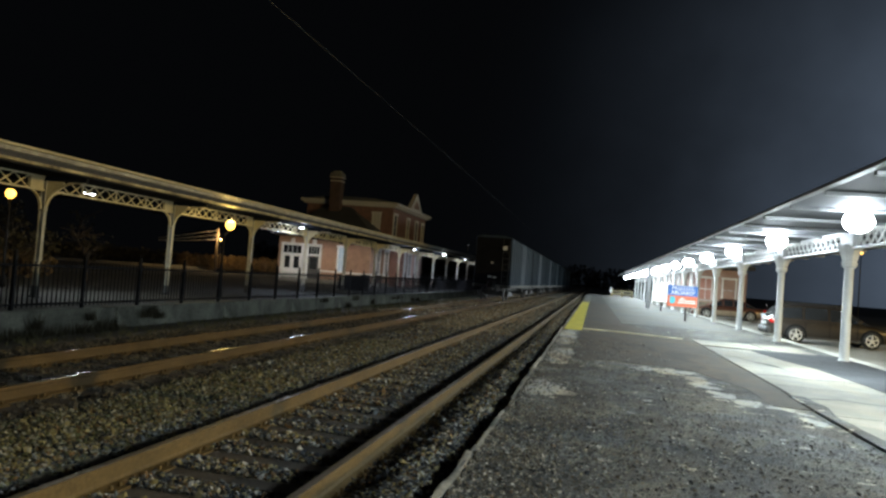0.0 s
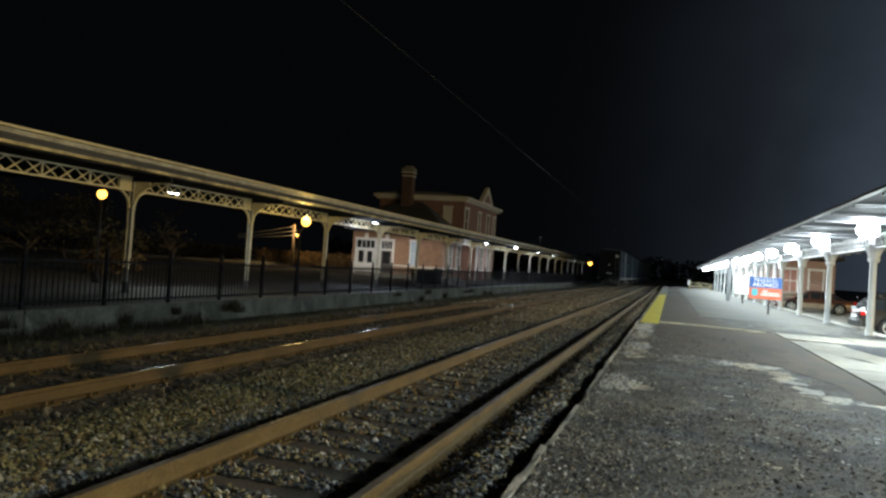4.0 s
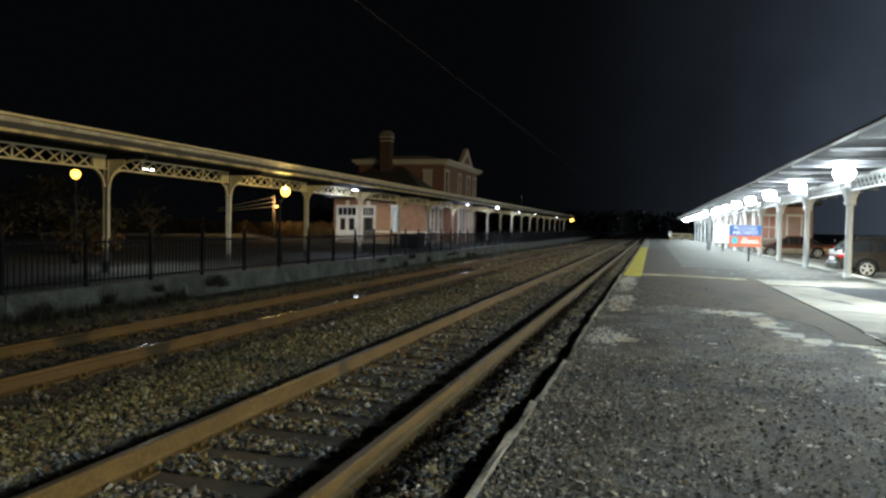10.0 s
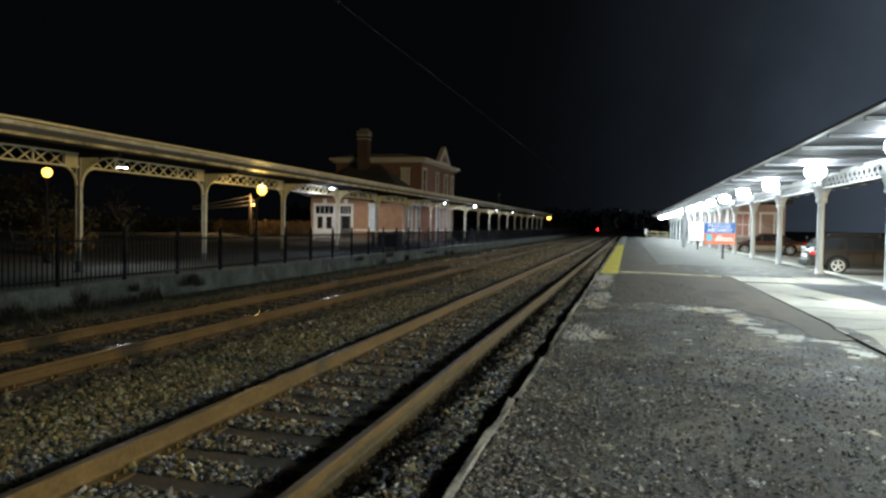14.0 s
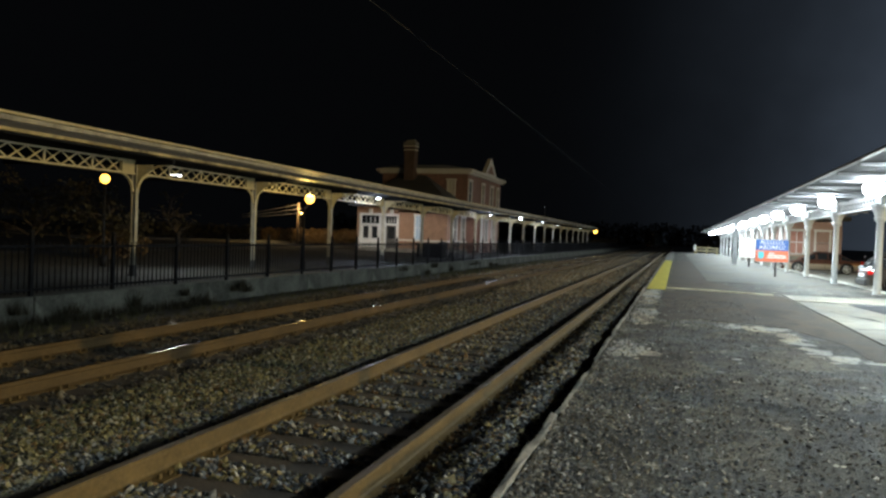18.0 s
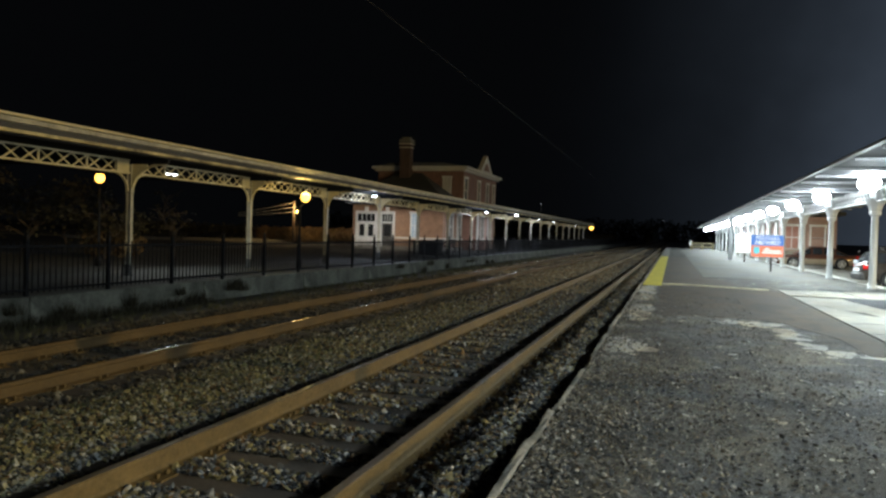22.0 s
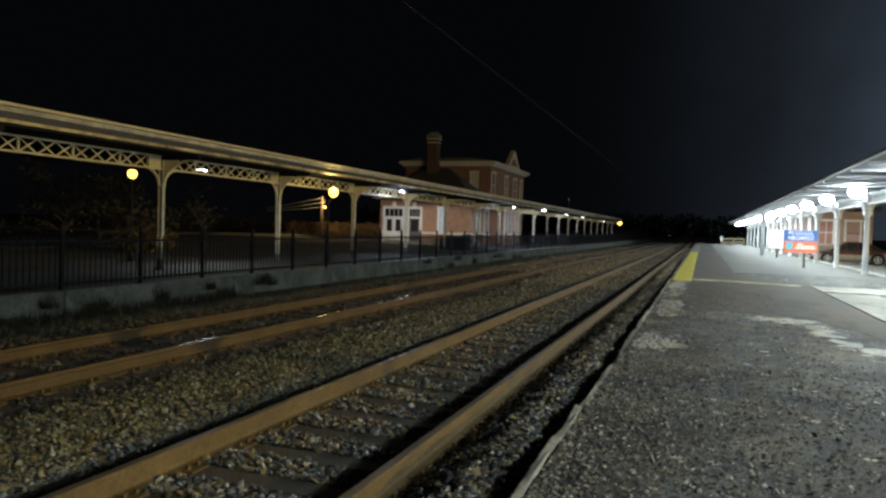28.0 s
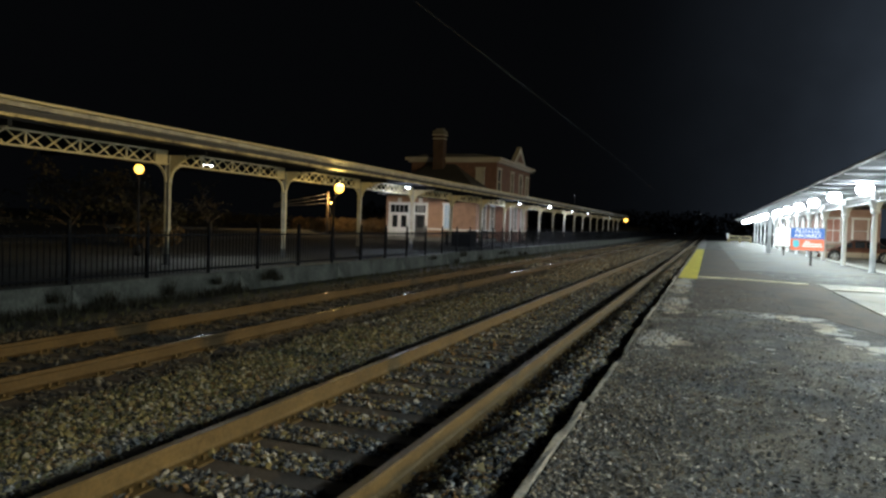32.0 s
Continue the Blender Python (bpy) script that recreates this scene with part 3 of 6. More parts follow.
for (xa, ya), (xb, yb) in zip(pts, pts[1:]):
    prism(bm, [(xa, ya - 0.12), (xb, yb - 0.12), (xb, yb + 0.12), (xa, ya + 0.12)], 0.0, 0.024, "z")
tagged(part("painted_line", bm, WORN_YELLOW, platform), "worn yellow painted strip raised across the asphalt")
bm = bmesh.new()
box(bm, 1.2, 6.2, 30.0, 112.0, 0.0, 0.008)
tagged(part("paved_walk", bm, WALK_GREY, platform), "pale grey walk under the canopy")
# a smoother brown resurfaced band with ragged ends
rng = random.Random(21)
rim = [(-0.28 + rng.uniform(-0.07, 0.1), 14.6 + 0.5 * i) for i in range(18)][::-1] + [(-0.1, 14.2), (0.5, 14.6 + rng.uniform(-0.3, 0.3)), (0.9, 14.5), (1.4, 14.6), (1.95, 14.2), (2.2, 13.2), (2.5, 12.3), (2.9, 12.0), (3.0, 12.6)]
bm = bmesh.new()
prism(bm, rim + [(3.0, 23.5), (2.0, 23.7), (1.2, 24.05)], -0.02, 0.004, "z")
tagged(part("resurfaced_band", bm, BROWN_ASPHALT, platform), "smooth brown resurfaced band of asphalt")
rim = [(-0.26, 62), (-0.26, 24.45), (0.4, 24.46), (1.2, 24.3), (2.0, 23.95), (2.6, 23.75), (2.2, 25.5), (1.9, 27.4), (1.6, 29.2), (1.19, 30.5), (1.17, 62)]
bm = bmesh.new()
prism(bm, rim, -0.02, 0.005, "z")
tagged(part("resurfaced_path", bm, PATH_ASPHALT, platform), "smooth brown-grey asphalt beside the yellow strip")
bm = bmesh.new()
box(bm, -0.83, -0.2, 62.1, 116.5, 0.0, 0.010)
tagged(part("end_strip", bm, OLD_CONCRETE, platform), "pale concrete strip past the yellow paint")

# pale concrete slabs with joints, and the asphalt strips let into them
joints = [(3.06, 4.9, 10.2, 13.1), (3.06, 4.9, 13.14, 16.0), (3.06, 4.9, 16.04, 18.4), (3.06, 4.9, 18.44, 20.9), (3.06, 4.9, 21.5, 23.6),
          (3.06, 4.9, -8.0, -3.04), (3.06, 4.9, -3.0, 1.96), (4.94, 6.6, -8.0, -3.04), (4.94, 6.6, -3.0, 1.96), (3.06, 4.9, 2.0, 5.0), (3.06, 4.9, 5.04, 7.6), (3.06, 4.9, 7.64, 10.16),
          (4.94, 6.6, 2.0, 7.0), (4.94, 6.6, 7.04, 12.0), (4.94, 6.6, 12.04, 16.0), (4.94, 6.1, 21.5, 24.4)]
for x0, x1, y0, y1 in joints:
    bm = bmesh.new()
    box(bm, x0, x1, y0, y1, -0.05, 0.026, 0.006)
    part("concrete_slab", bm, CONCRETE, platform)
bm = bmesh.new()
prism(bm, [(4.95, 13.2), (6.62, 13.2), (6.62, 21.44), (4.5, 21.44), (4.25, 20.9), (4.3, 20.0), (4.5, 18.4), (4.8, 17.0)], -0.05, 0.03, "z")
tagged(part("asphalt_patch", bm, DARK_PATCH, platform), "dark asphalt patch let into the pale concrete")

# ragged asphalt that laps over the slabs' edge
rng = random.Random(57)
bm = bmesh.new()
rim = []
for i in range(17):
    yy = 6.0 + 0.36 * i
    rim.append((3.08 + 0.10 * rng.random() + 0.12 * max(0.0, math.sin(yy * 1.3)) ** 2, yy + rng.uniform(-0.08, 0.08)))
prism(bm, [(2.98, 11.9), (2.98, 6.0)] + rim, 0.0, 0.031, "z")
tagged(part("asphalt_lip", bm, ASPHALT, platform), "ragged asphalt lip over the slabs")
bm = bmesh.new()
prism(bm, [(2.5, -0.02), (3.03, -0.02), (3.03, 0.016), (2.5, 0.0045)], 10.6, 23.4)
tagged(part("asphalt_ramp", bm, BROWN_ASPHALT, platform), "asphalt sloped up to the slabs")
# cracks in the concrete
for pts in ([(3.1, 14.6), (3.6, 14.75), (4.0, 14.5), (4.5, 14.7), (4.9, 14.6)], [(3.4, 18.4), (3.5, 17.5), (3.9, 17.0), (4.0, 16.1)],
            [(3.1, 11.6), (3.7, 11.9), (4.2, 11.7), (4.9, 12.1)], [(3.2, 22.6), (3.9, 22.4), (4.6, 22.6), (4.9, 22.5)], [(3.6, 9.9), (3.8, 8.8), (4.3, 8.2), (4.4, 7.7)]):
    bm = bmesh.new()
    w = 0.018
    up = [(px + rng.uniform(-w, w) * 0.4, py + w * rng.uniform(0.4, 1.0)) for px, py in pts]
    dn = [(px + rng.uniform(-w, w) * 0.4, py - w * rng.uniform(0.4, 1.0)) for px, py in pts]
    prism(bm, up + dn[::-1], 0.02, 0.0285, "z")
    tagged(part("crack", bm, DARK_PATCH, platform), "dark crack filled with dirt")

bm = bmesh.new()
box(bm, 0, 0.36, 0, 2.98, -0.42, 0.012, 0.015)
kerb_mesh = mesh_of("kerbstone", bm, PALE_KERB)
kerb = thing("kerb", "pale concrete kerb between platform and car park", "kerb", kind="structure")
y = -12.0
while y < 60:
    piece("kerbstone", kerb_mesh, kerb, pose(6.76, y, 0))
    y += 3.0
slab("apron", 7.13, 30, 2, 57.0, -0.30, -0.162, APRON, "pale worn concrete apron where cars park", "apron")
slab("car_park", 7.13, 70, -60, 130, -0.42, -0.17, TRIM_ASPHALT, "dark asphalt car park beside the platform", "car park")

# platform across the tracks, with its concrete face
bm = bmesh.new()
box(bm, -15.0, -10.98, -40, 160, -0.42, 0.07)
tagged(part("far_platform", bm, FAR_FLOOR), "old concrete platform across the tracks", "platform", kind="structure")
wall = thing("retaining_wall", "stained concrete wall of the far platform", "wall", kind="structure")
bm = bmesh.new()
box(bm, -0.17, 0.0, 0, 4.97, -0.42, 0.08, 0.015)
panel_mesh = mesh_of("wall_panel", bm, WALL_CONCRETE)
for i in range(40):
    piece("wall_panel", panel_mesh, wall, pose(-10.8, -20 + 5 * i, 0, 0, 0, 0))
slab("far_yard", -60, -15.0, -40, 160, -0.42, 0.03, DIRT, "dark yard behind the far platform", "yard")

# ---- canopies ----
def canopy_left():
    top = thing("platform_canopy", "cream iron canopy with lattice trusses on the far platform", "canopy", "platform canopies")
    x = -13.5
    first, step, count = 4.3, 5.6, 21
    y0, y1 = first - 4, first + step * (count - 1) + 3
    bm = bmesh.new()
    prism(bm, [(-12.3, 3.12), (-12.3, 3.20), (-14.2, 3.62), (-18.2, 3.30), (-18.2, 3.12)], y0, y1)
    part("roof", bm, ROOFING, top, "dark low-pitched roof")
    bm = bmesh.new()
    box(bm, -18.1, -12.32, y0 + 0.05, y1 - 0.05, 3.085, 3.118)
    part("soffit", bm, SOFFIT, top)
    for za, zb, xa, paint in ((3.43, 3.49, -12.08, CREAM), (3.32, 3.425, -12.16, WEATHERED), (3.12, 3.19, -12.14, PEELING)):
        bm = bmesh.new()
        box(bm, xa - 0.12, xa, y0, y1, za, zb, 0.012)
        part("fascia", bm, paint, top, "painted fascia board with mouldings")
    # dark back board: shade in the fascia recess is put into its colour
    bm = bmesh.new()
    box(bm, -12.32, -12.25, y0, y1, 3.12, 3.50)
    part("gutter_back", bm, ROOFING, top)
    # one bay of lattice
    bm = bmesh.new()
    lo, hi = 2.74, 3.06
    box(bm, x - 0.03, x + 0.03, 0, step, hi - 0.02, hi + 0.025)
    box(bm, x - 0.04, x + 0.04, 0, step, lo - 0.03, lo + 0.015)
    k = 10
    a, b = 0.40, step - 0.54
    for i in range(k):
        ya, yb = a + (b - a) * i / k, a + (b - a) * (i + 1) / k
        bar(bm, (x + 0.012, ya, lo), (x + 0.012, yb, hi), 0.022, 4)
        bar(bm, (x - 0.012, ya, hi), (x - 0.012, yb, lo), 0.022, 4)
    for i in (2, 5, 8):
        yc = a + (b - a) * i / k
        box(bm, x - 0.02, x + 0.02, yc - 0.02, yc + 0.02, lo, hi)
    truss_mesh = mesh_of("lattice_truss", bm, CREAM)
    # one column
    bm = bmesh.new()
    box(bm, x - 0.11, x + 0.11, -0.09, 0.09, 0.07, 0.12, 0.012)
    box(bm, x - 0.085, x + 0.085, -0.065, 0.065, 0.12, 0.36, 0.012)
    base_mesh = mesh_of("column_base", bm, SHADED_BASE)
    bm = bmesh.new()
    box(bm, x - 0.068, x + 0.068, -0.014, 0.014, 0.36, 3.08)
    for sx in (-1, 1):
        box(bm, x + sx * 0.062 - 0.011, x + sx * 0.062 + 0.011, -0.048, 0.048, 0.36, 3.08, 0.004)
    box(bm, x - 0.085, x + 0.085, -0.065, 0.065, 2.21, 2.27, 0.012)
    column_mesh = mesh_of("column", bm, POST_PAINT)
    bracket_mesh = {}
    for s in (-1, 1):
        bm = bmesh.new()
        n = 8
        sweep(bm, [(x, s * (0.09 + 0.56 * (1 - math.cos(math.pi / 2 * i / n))), 2.27 + 0.48 * math.sin(math.pi / 2 * i / n)) for i in range(n + 1)], 0.036, 5)
        bracket_mesh[s] = mesh_of("bracket", bm, CREAM)
    bm = bmesh.new()
    box(bm, x - 0.045, x + 0.045, -0.52, -0.08, 2.70, 3.05, 0.01)
    box(bm, x - 0.045, x + 0.045, 0.08, 0.38, 2.70, 3.05, 0.01)
    gusset_mesh = mesh_of("gusset", bm, CREAM)
    # curved plate that carries the overhanging eaves
    bm = bmesh.new()
    curve = [(x + 0.08 + 1.05 * (1 - math.cos(math.pi / 2 * i / 8)), 2.36 + 0.62 * math.sin(math.pi / 2 * i / 8)) for i in range(9)]
    prism(bm, curve[:6] + [(curve[5][0], 3.06), (x + 0.08, 3.06)], -0.015, 0.015)
    sweep(bm, [(px, 0, pz) for px, pz in curve], 0.035, 5)
    eaves_mesh = mesh_of("eaves_bracket", bm, CREAM)
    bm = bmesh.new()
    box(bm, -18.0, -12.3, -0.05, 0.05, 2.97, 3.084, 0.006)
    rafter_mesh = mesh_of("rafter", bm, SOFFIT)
    for i in range(count):
        y = first + step * i
        m = pose(0, y, 0)
        piece("column", column_mesh, top, m)
        piece("column_base", base_mesh, top, m)
        for s in (-1, 1):
            piece("bracket", bracket_mesh[s], top, m)
        piece("gusset", gusset_mesh, top, m)
        piece("eaves_bracket", eaves_mesh, top, m)
        piece("rafter", rafter_mesh, top, m)
        if i < count - 1:
            piece("lattice_truss", truss_mesh, top, m)
    return top


def canopy_right():
    top = thing("platform_canopy", "white iron platform canopy with lattice trusses, brightly lit", "canopy", "platform canopies")
    x = 6.35
    first, step, count = 6.57, 6.83, 17
    y0, y1 = first - 3.4 * step, first + step * (count - 1) + 5
    bm = bmesh.new()
    prism(bm, [(3.72, 3.40), (3.72, 3.45), (6.35, 3.62), (9.0, 3.45), (9.0, 3.40)], y0, y1)
    part("roof", bm, ROOFING, top, "dark roofing")
    bm = bmesh.new()
    box(bm, 3.72, 9.0, y0 + 0.03, y1 - 0.03, 3.37, 3.397)
    part("soffit", bm, BOARDING, top, "grey boarded soffit")
    bm = bmesh.new()
    box(bm, 3.60, 3.74, y0, y1, 3.36, 3.42, 0.01)
    part("fascia", bm, GALVANISED, top, "thin grey metal edge")
    bm = bmesh.new()
    lo, hi = 2.92, 3.28
    box(bm, x - 0.04, x + 0.04, 0, step, hi - 0.02, hi + 0.085)
    box(bm, x - 0.05, x + 0.05, 0, step, lo - 0.045, lo + 0.015)
    k = 13
    a, b = 0.5, step - 0.5
    for i in range(k):
        ya, yb = a + (b - a) * i / k, a + (b - a) * (i + 1) / k
        bar(bm, (x + 0.014, ya, lo), (x + 0.014, yb, hi), 0.03, 4)
        bar(bm, (x - 0.014, ya, hi), (x - 0.014, yb, lo), 0.03, 4)
    truss_mesh = mesh_of("lattice_truss", bm, WHITE_IRON)
    bm = bmesh.new()
    turned(bm, [(0.15, 0.0), (0.15, 0.03), (0.118, 0.05), (0.114, 0.3), (0.104, 2.48), (0.12, 2.52)], 18, (x, 0, 0))
    column_mesh = mesh_of("column", bm, DIMMED_WHITE, True)
    bm = bmesh.new()
    turned(bm, [(0.125, 2.40), (0.18, 2.45), (0.19, 2.53), (0.17, 2.57), (0.22, 2.74), (0.30, 2.90), (0.30, 2.99)], 8, (x, 0, 0))
    capital_mesh = mesh_of("capital", bm, DIMMED_WHITE)
    bm = bmesh.new()
    box(bm, x - 0.10, x + 0.10, -0.45, 0.45, 2.93, 3.30, 0.012)
    block_mesh = mesh_of("truss_block", bm, DIMMED_WHITE)
    # rafters lighter than the boarding: their lamplit sides are put into the colour
    bm = bmesh.new()
    box(bm, 3.76, 8.98, -0.05, 0.05, 3.30, 3.368, 0.008)
    rafter_mesh = mesh_of("rafter", bm, GALVANISED)
    for i in range(-3, count):
        m = pose(0, first + step * i, 0)
        piece("column", column_mesh, top, m)
        piece("capital", capital_mesh, top, m)
        piece("truss_block", block_mesh, top, m)
        for d in (0, step / 3, 2 * step / 3):
            piece("rafter", rafter_mesh, top, pose(0, first + step * i + d, 0))
        if i < count - 1:
            piece("lattice_truss", truss_mesh, top, m)
    return top


canopy_left()
canopy_right()

# ---- lamps ----
def globe_lamp(name, label, category, group, place, glowing, r=0.17, hang=0.10):
    top = thing(name, label, category, group, place=pose(*place))
    bm = bmesh.new()
    turned(bm, [(0.05, r + hang), (0.07, r + hang - 0.02), (r * 0.45, r * 0.97), (r * 0.52, r * 0.86)], 16)
    part("housing", bm, GALVANISED, top, "grey metal housing", True)
    bm = bmesh.new()
    ring = [radians(-86 + 12 * i) for i in range(13)]
    turned(bm, [(r * 1.06 * math.cos(a), r * 0.86 * math.sin(a)) for a in ring], 26)
    part("lens", bm, glowing, top, "glowing lens", True)
    return top


for i in range(-3, 18):
    y = 9.06 + 6.5 * i
    globe_lamp("canopy_lamp", "bright white lamp hanging under the canopy roof", "lamp", "canopy lamps", (5.0, y, 3.11), GLOW_LED, 0.26, 0.0)
    downlight("canopy_light", (5.0, y, 2.74), CANOPY_WATTS, LED, 0.5)
    lamp("canopy_light", (5.0, y, 2.70), CANOPY_WATTS * 0.22, LED, 0.2)


def tube_lamp(place, glowing=GLOW_TUBE, group="far canopy lamps"):
    top = thing("ceiling_lamp", "small white strip lamp under the far canopy", "lamp", group, place=pose(*place))
    bm = bmesh.new()
    box(bm, -0.07, 0.07, -0.26, 0.26, 0.0, 0.10, 0.01)
    part("housing", bm, DARK_STEEL, top)
    for yy in (-0.13, 0.13):
        bm = bmesh.new()
        box(bm, -0.035, 0.035, yy - 0.075, yy + 0.075, -0.03, 0.0, 0.012)
        part("lens", bm, glowing, top, "glowing lens")


COOL = (0.74, 0.82, 1.0)
for x, y, z, w in ((-14.4, 18.25, 2.95, 130), (-12.75, 29.9, 2.97, 150), (-12.6, 70.6, 2.97, 95), (-12.6, 80.5, 2.97, 95), (-13.36, 95.3, 2.98, 80),
                   (-12.9, 102.0, 2.97, 50), (-14.0, 114.0, 2.97, 50)):
    tube_lamp((x, y, z))
    if y > 20:
        lamp("far_canopy_light", (x, y, z - 0.16), w * 0.4, COOL, 0.12)
    downlight("far_canopy_light", (x, y, z - 0.09), w * 0.5, (0.86, 0.93, 0.90) if y < 20 else COOL, 0.3)
# two round lamps hang from the eaves before the station
for x, y, z, w in ((-12.60, 49.7, 3.0, 320), (-12.2, 58.2, 3.0, 220)):
    globe_lamp("eaves_lamp", "round cool white lamp under the far canopy eaves", "lamp", "eaves lamps", (x, y, z), GLOW_TUBE, 0.10, 0.05)
    lamp("eaves_light", (x, y, z - 0.32), w * 0.5, COOL, 0.15)
    downlight("eaves_light", (x, y, z - 0.20), w * 0.4, COOL, 0.3)


# aimed beam added under the canopy to brighten the station wall
def station_fill_lamp(place, aim_at, watts):
    top = thing("station_fill_lamp", "small white lamp under the far canopy, beam added to brighten the station", "lamp", "far canopy lamps")
    top.matrix_basis = look(place, aim_at)
    bm = bmesh.new()
    box(bm, -0.24, 0.24, -0.08, 0.08, 0.0, 0.14, 0.015)
    box(bm, -0.03, 0.03, 0.05, 0.22, 0.04, 0.10)
    part("housing", bm, GALVANISED, top)
    bm = bmesh.new()
    box(bm, -0.21, 0.21, -0.06, 0.06, -0.02, 0.0)
    part("lens", bm, GLOW_TUBE, top, "glowing lens")
    data = bpy.data.lights.new("station_fill_light", "AREA")
    data.shape, data.size, data.energy, data.color = "DISK", 0.3, watts, (1.0, 0.90, 0.76)
    ob = new("station_fill_light", data)
    ob.matrix_basis = look(place, aim_at) @ Matrix.Translation((0, 0, -0.06))
    data.spread = radians(50)


station_fill_lamp((-15.46, 33.86, 2.93), (-20.3, 50.4, 1.9), 160)
tube_lamp((-15.46, 33.2, 2.95))


def street_lamp(label, foot, top_z, watts, arm=0.0, r=0.2, colour=SODIUM, glowing=GLOW_WARM):
    x, y, z = foot
    top = thing("street_lamp", label, "street lamp", "sodium lamps", place=pose(x, y, z))
    h = top_z - z
    bm = bmesh.new()
    turned(bm, [(0.10, 0), (0.10, 0.25), (0.05, 0.32), (0.035, h - 0.02)], 10)
    part("pole", bm, FENCE_IRON, top, smooth=True)
    if arm:
        bm = bmesh.new()
        bar(bm, (0, 0, h - 0.1), (arm, 0, h + 0.12), 0.03, 6)
        part("arm", bm, DARK_STEEL, top)
    bm = bmesh.new()
    turned(bm, [(r * 0.3, h - 0.02), (r * 0.75, h + r * 0.22), (r, h + r * 0.85), (r * 0.92, h + r * 1.3), (r * 0.6, h + r * 1.75)], 16, (arm, 0, 0.12 if arm else 0))
    part("lantern", bm, glowing, top, "glowing orange lantern", True)
    bm = bmesh.new()
    turned(bm, [(r * 0.62, h + r * 1.75), (r * 0.4, h + r * 1.95), (0.03, h + r * 2.2)], 14, (arm, 0, 0.12 if arm else 0))
    part("cap", bm, DARK_STEEL, top, "dark metal cap", True)
    lamp("street_light", (x + arm, y, top_z + r * 2.2 + 0.25), watts, colour, 0.12)


street_lamp("glowing orange lamp on a post beside the far canopy", (-12.3, 22.35, 0.07), 2.24, 60, arm=0.2, r=0.165)
street_lamp("orange lamp on a post among the trees", (-17.4, 18.63, 0.03), 2.70, 80, r=0.15)
street_lamp("orange lamp on a post at the end of the far platform", (-15.0, 142.0, 0.03), 2.75, 40, r=0.4)
street_lamp("distant orange lamp behind the car park", (19.6, 60.0, -0.17), 5.4, 300, r=0.13)
street_lamp("tall orange lamp at the back of the car park", (34.0, 4.0, -0.17), 7.6, STREET_WATTS, r=0.22)
# ---- fence on the far platform ----
def far_fence():
    top = thing("fence", "black iron picket fence along the far platform edge", "fence")
    x, z0 = -10.92, 0.07
    bm = bmesh.new()
    box(bm, -0.035, 0.035, -0.035, 0.035, 0, 1.12, 0.006)
    turned(bm, [(0.02, 1.12), (0.045, 1.15), (0.03, 1.19), (0.008, 1.21)], 8)
    post_mesh = mesh_of("post", bm, FENCE_IRON)
    bm = bmesh.new()
    box(bm, -0.009, 0.009, -0.009, 0.009, 0.06, 0.98)
    picket_mesh = mesh_of("picket", bm, FENCE_IRON)
    bm = bmesh.new()
    box(bm, -0.015, 0.015, 0.034, 1.931, 0.10, 0.14)
    box(bm, -0.015, 0.015, 0.034, 1.931, 0.88, 0.92)
    rail_mesh = mesh_of("rail", bm, FENCE_IRON)
    rest = bmesh.new()
    made = 0
    for i in range(-3, 66):
        y = 13.93 + 1.965 * i
        piece("post", post_mesh, top, pose(x, y, z0))
        piece("rail", rail_mesh, top, pose(x, y, z0))
        for k in range(1, 15):
            yk = y + k * 0.131
            if made < 300 and y > 9:
                piece("picket", picket_mesh, top, pose(x, yk, z0))
                made += 1
            else:
                box(rest, x - 0.009, x + 0.009, yk - 0.009, yk + 0.009, z0 + 0.06, z0 + 0.98)
    tagged(part("far_picketing", rest, FENCE_IRON, top), "thin black pickets farther along", kind="stuff")


far_fence()


# ---- brick station across the tracks ----
def window(parent, centre, w, h, facing, z0, frame_mat=STONE_TRIM, pane_mat=PANE, bars=1, f=0.12):
    """A window set into a wall; facing 'y' looks to -y, facing 'x' looks to +x. centre: (x, y) on the wall."""
    cx, cy = centre
    top = new("window")
    top.parent = parent
    top.matrix_basis = pose(cx, cy, z0, 0, 0, 0 if facing == "y" else 90)
    bm = bmesh.new()
    box(bm, -w / 2 - f, -w / 2, -0.06, 0.10, 0, h, 0.008)
    box(bm, w / 2, w / 2 + f, -0.06, 0.10, 0, h, 0.008)
    box(bm, -w / 2 - f - 0.05, w / 2 + f + 0.05, -0.09, 0.10, h, h + 0.16, 0.01)
    part("frame", bm, frame_mat, top, "pale painted window frame")
    bm = bmesh.new()
    box(bm, -w / 2 - f - 0.06, w / 2 + f + 0.06, -0.13, 0.10, -0.10, 0, 0.01)
    part("sill", bm, STONE_TRIM, top, "pale stone sill")
    for i in range(2):
        bm = bmesh.new()
        box(bm, -w / 2, w / 2, 0.02, 0.05, h * i / 2, h * (i + 1) / 2 - 0.002)
        part("pane", bm, pane_mat, top)
    bm = bmesh.new()
    box(bm, -w / 2, w / 2, -0.02, 0.02, h / 2 - 0.03, h / 2 + 0.03)
    for i in range(1, bars + 1):
        xx = -w / 2 + w * i / (bars + 1)
        box(bm, xx - 0.02, xx + 0.02, -0.018, 0.02, 0, h)
    part("glazing_bar", bm, frame_mat, top)
    return top


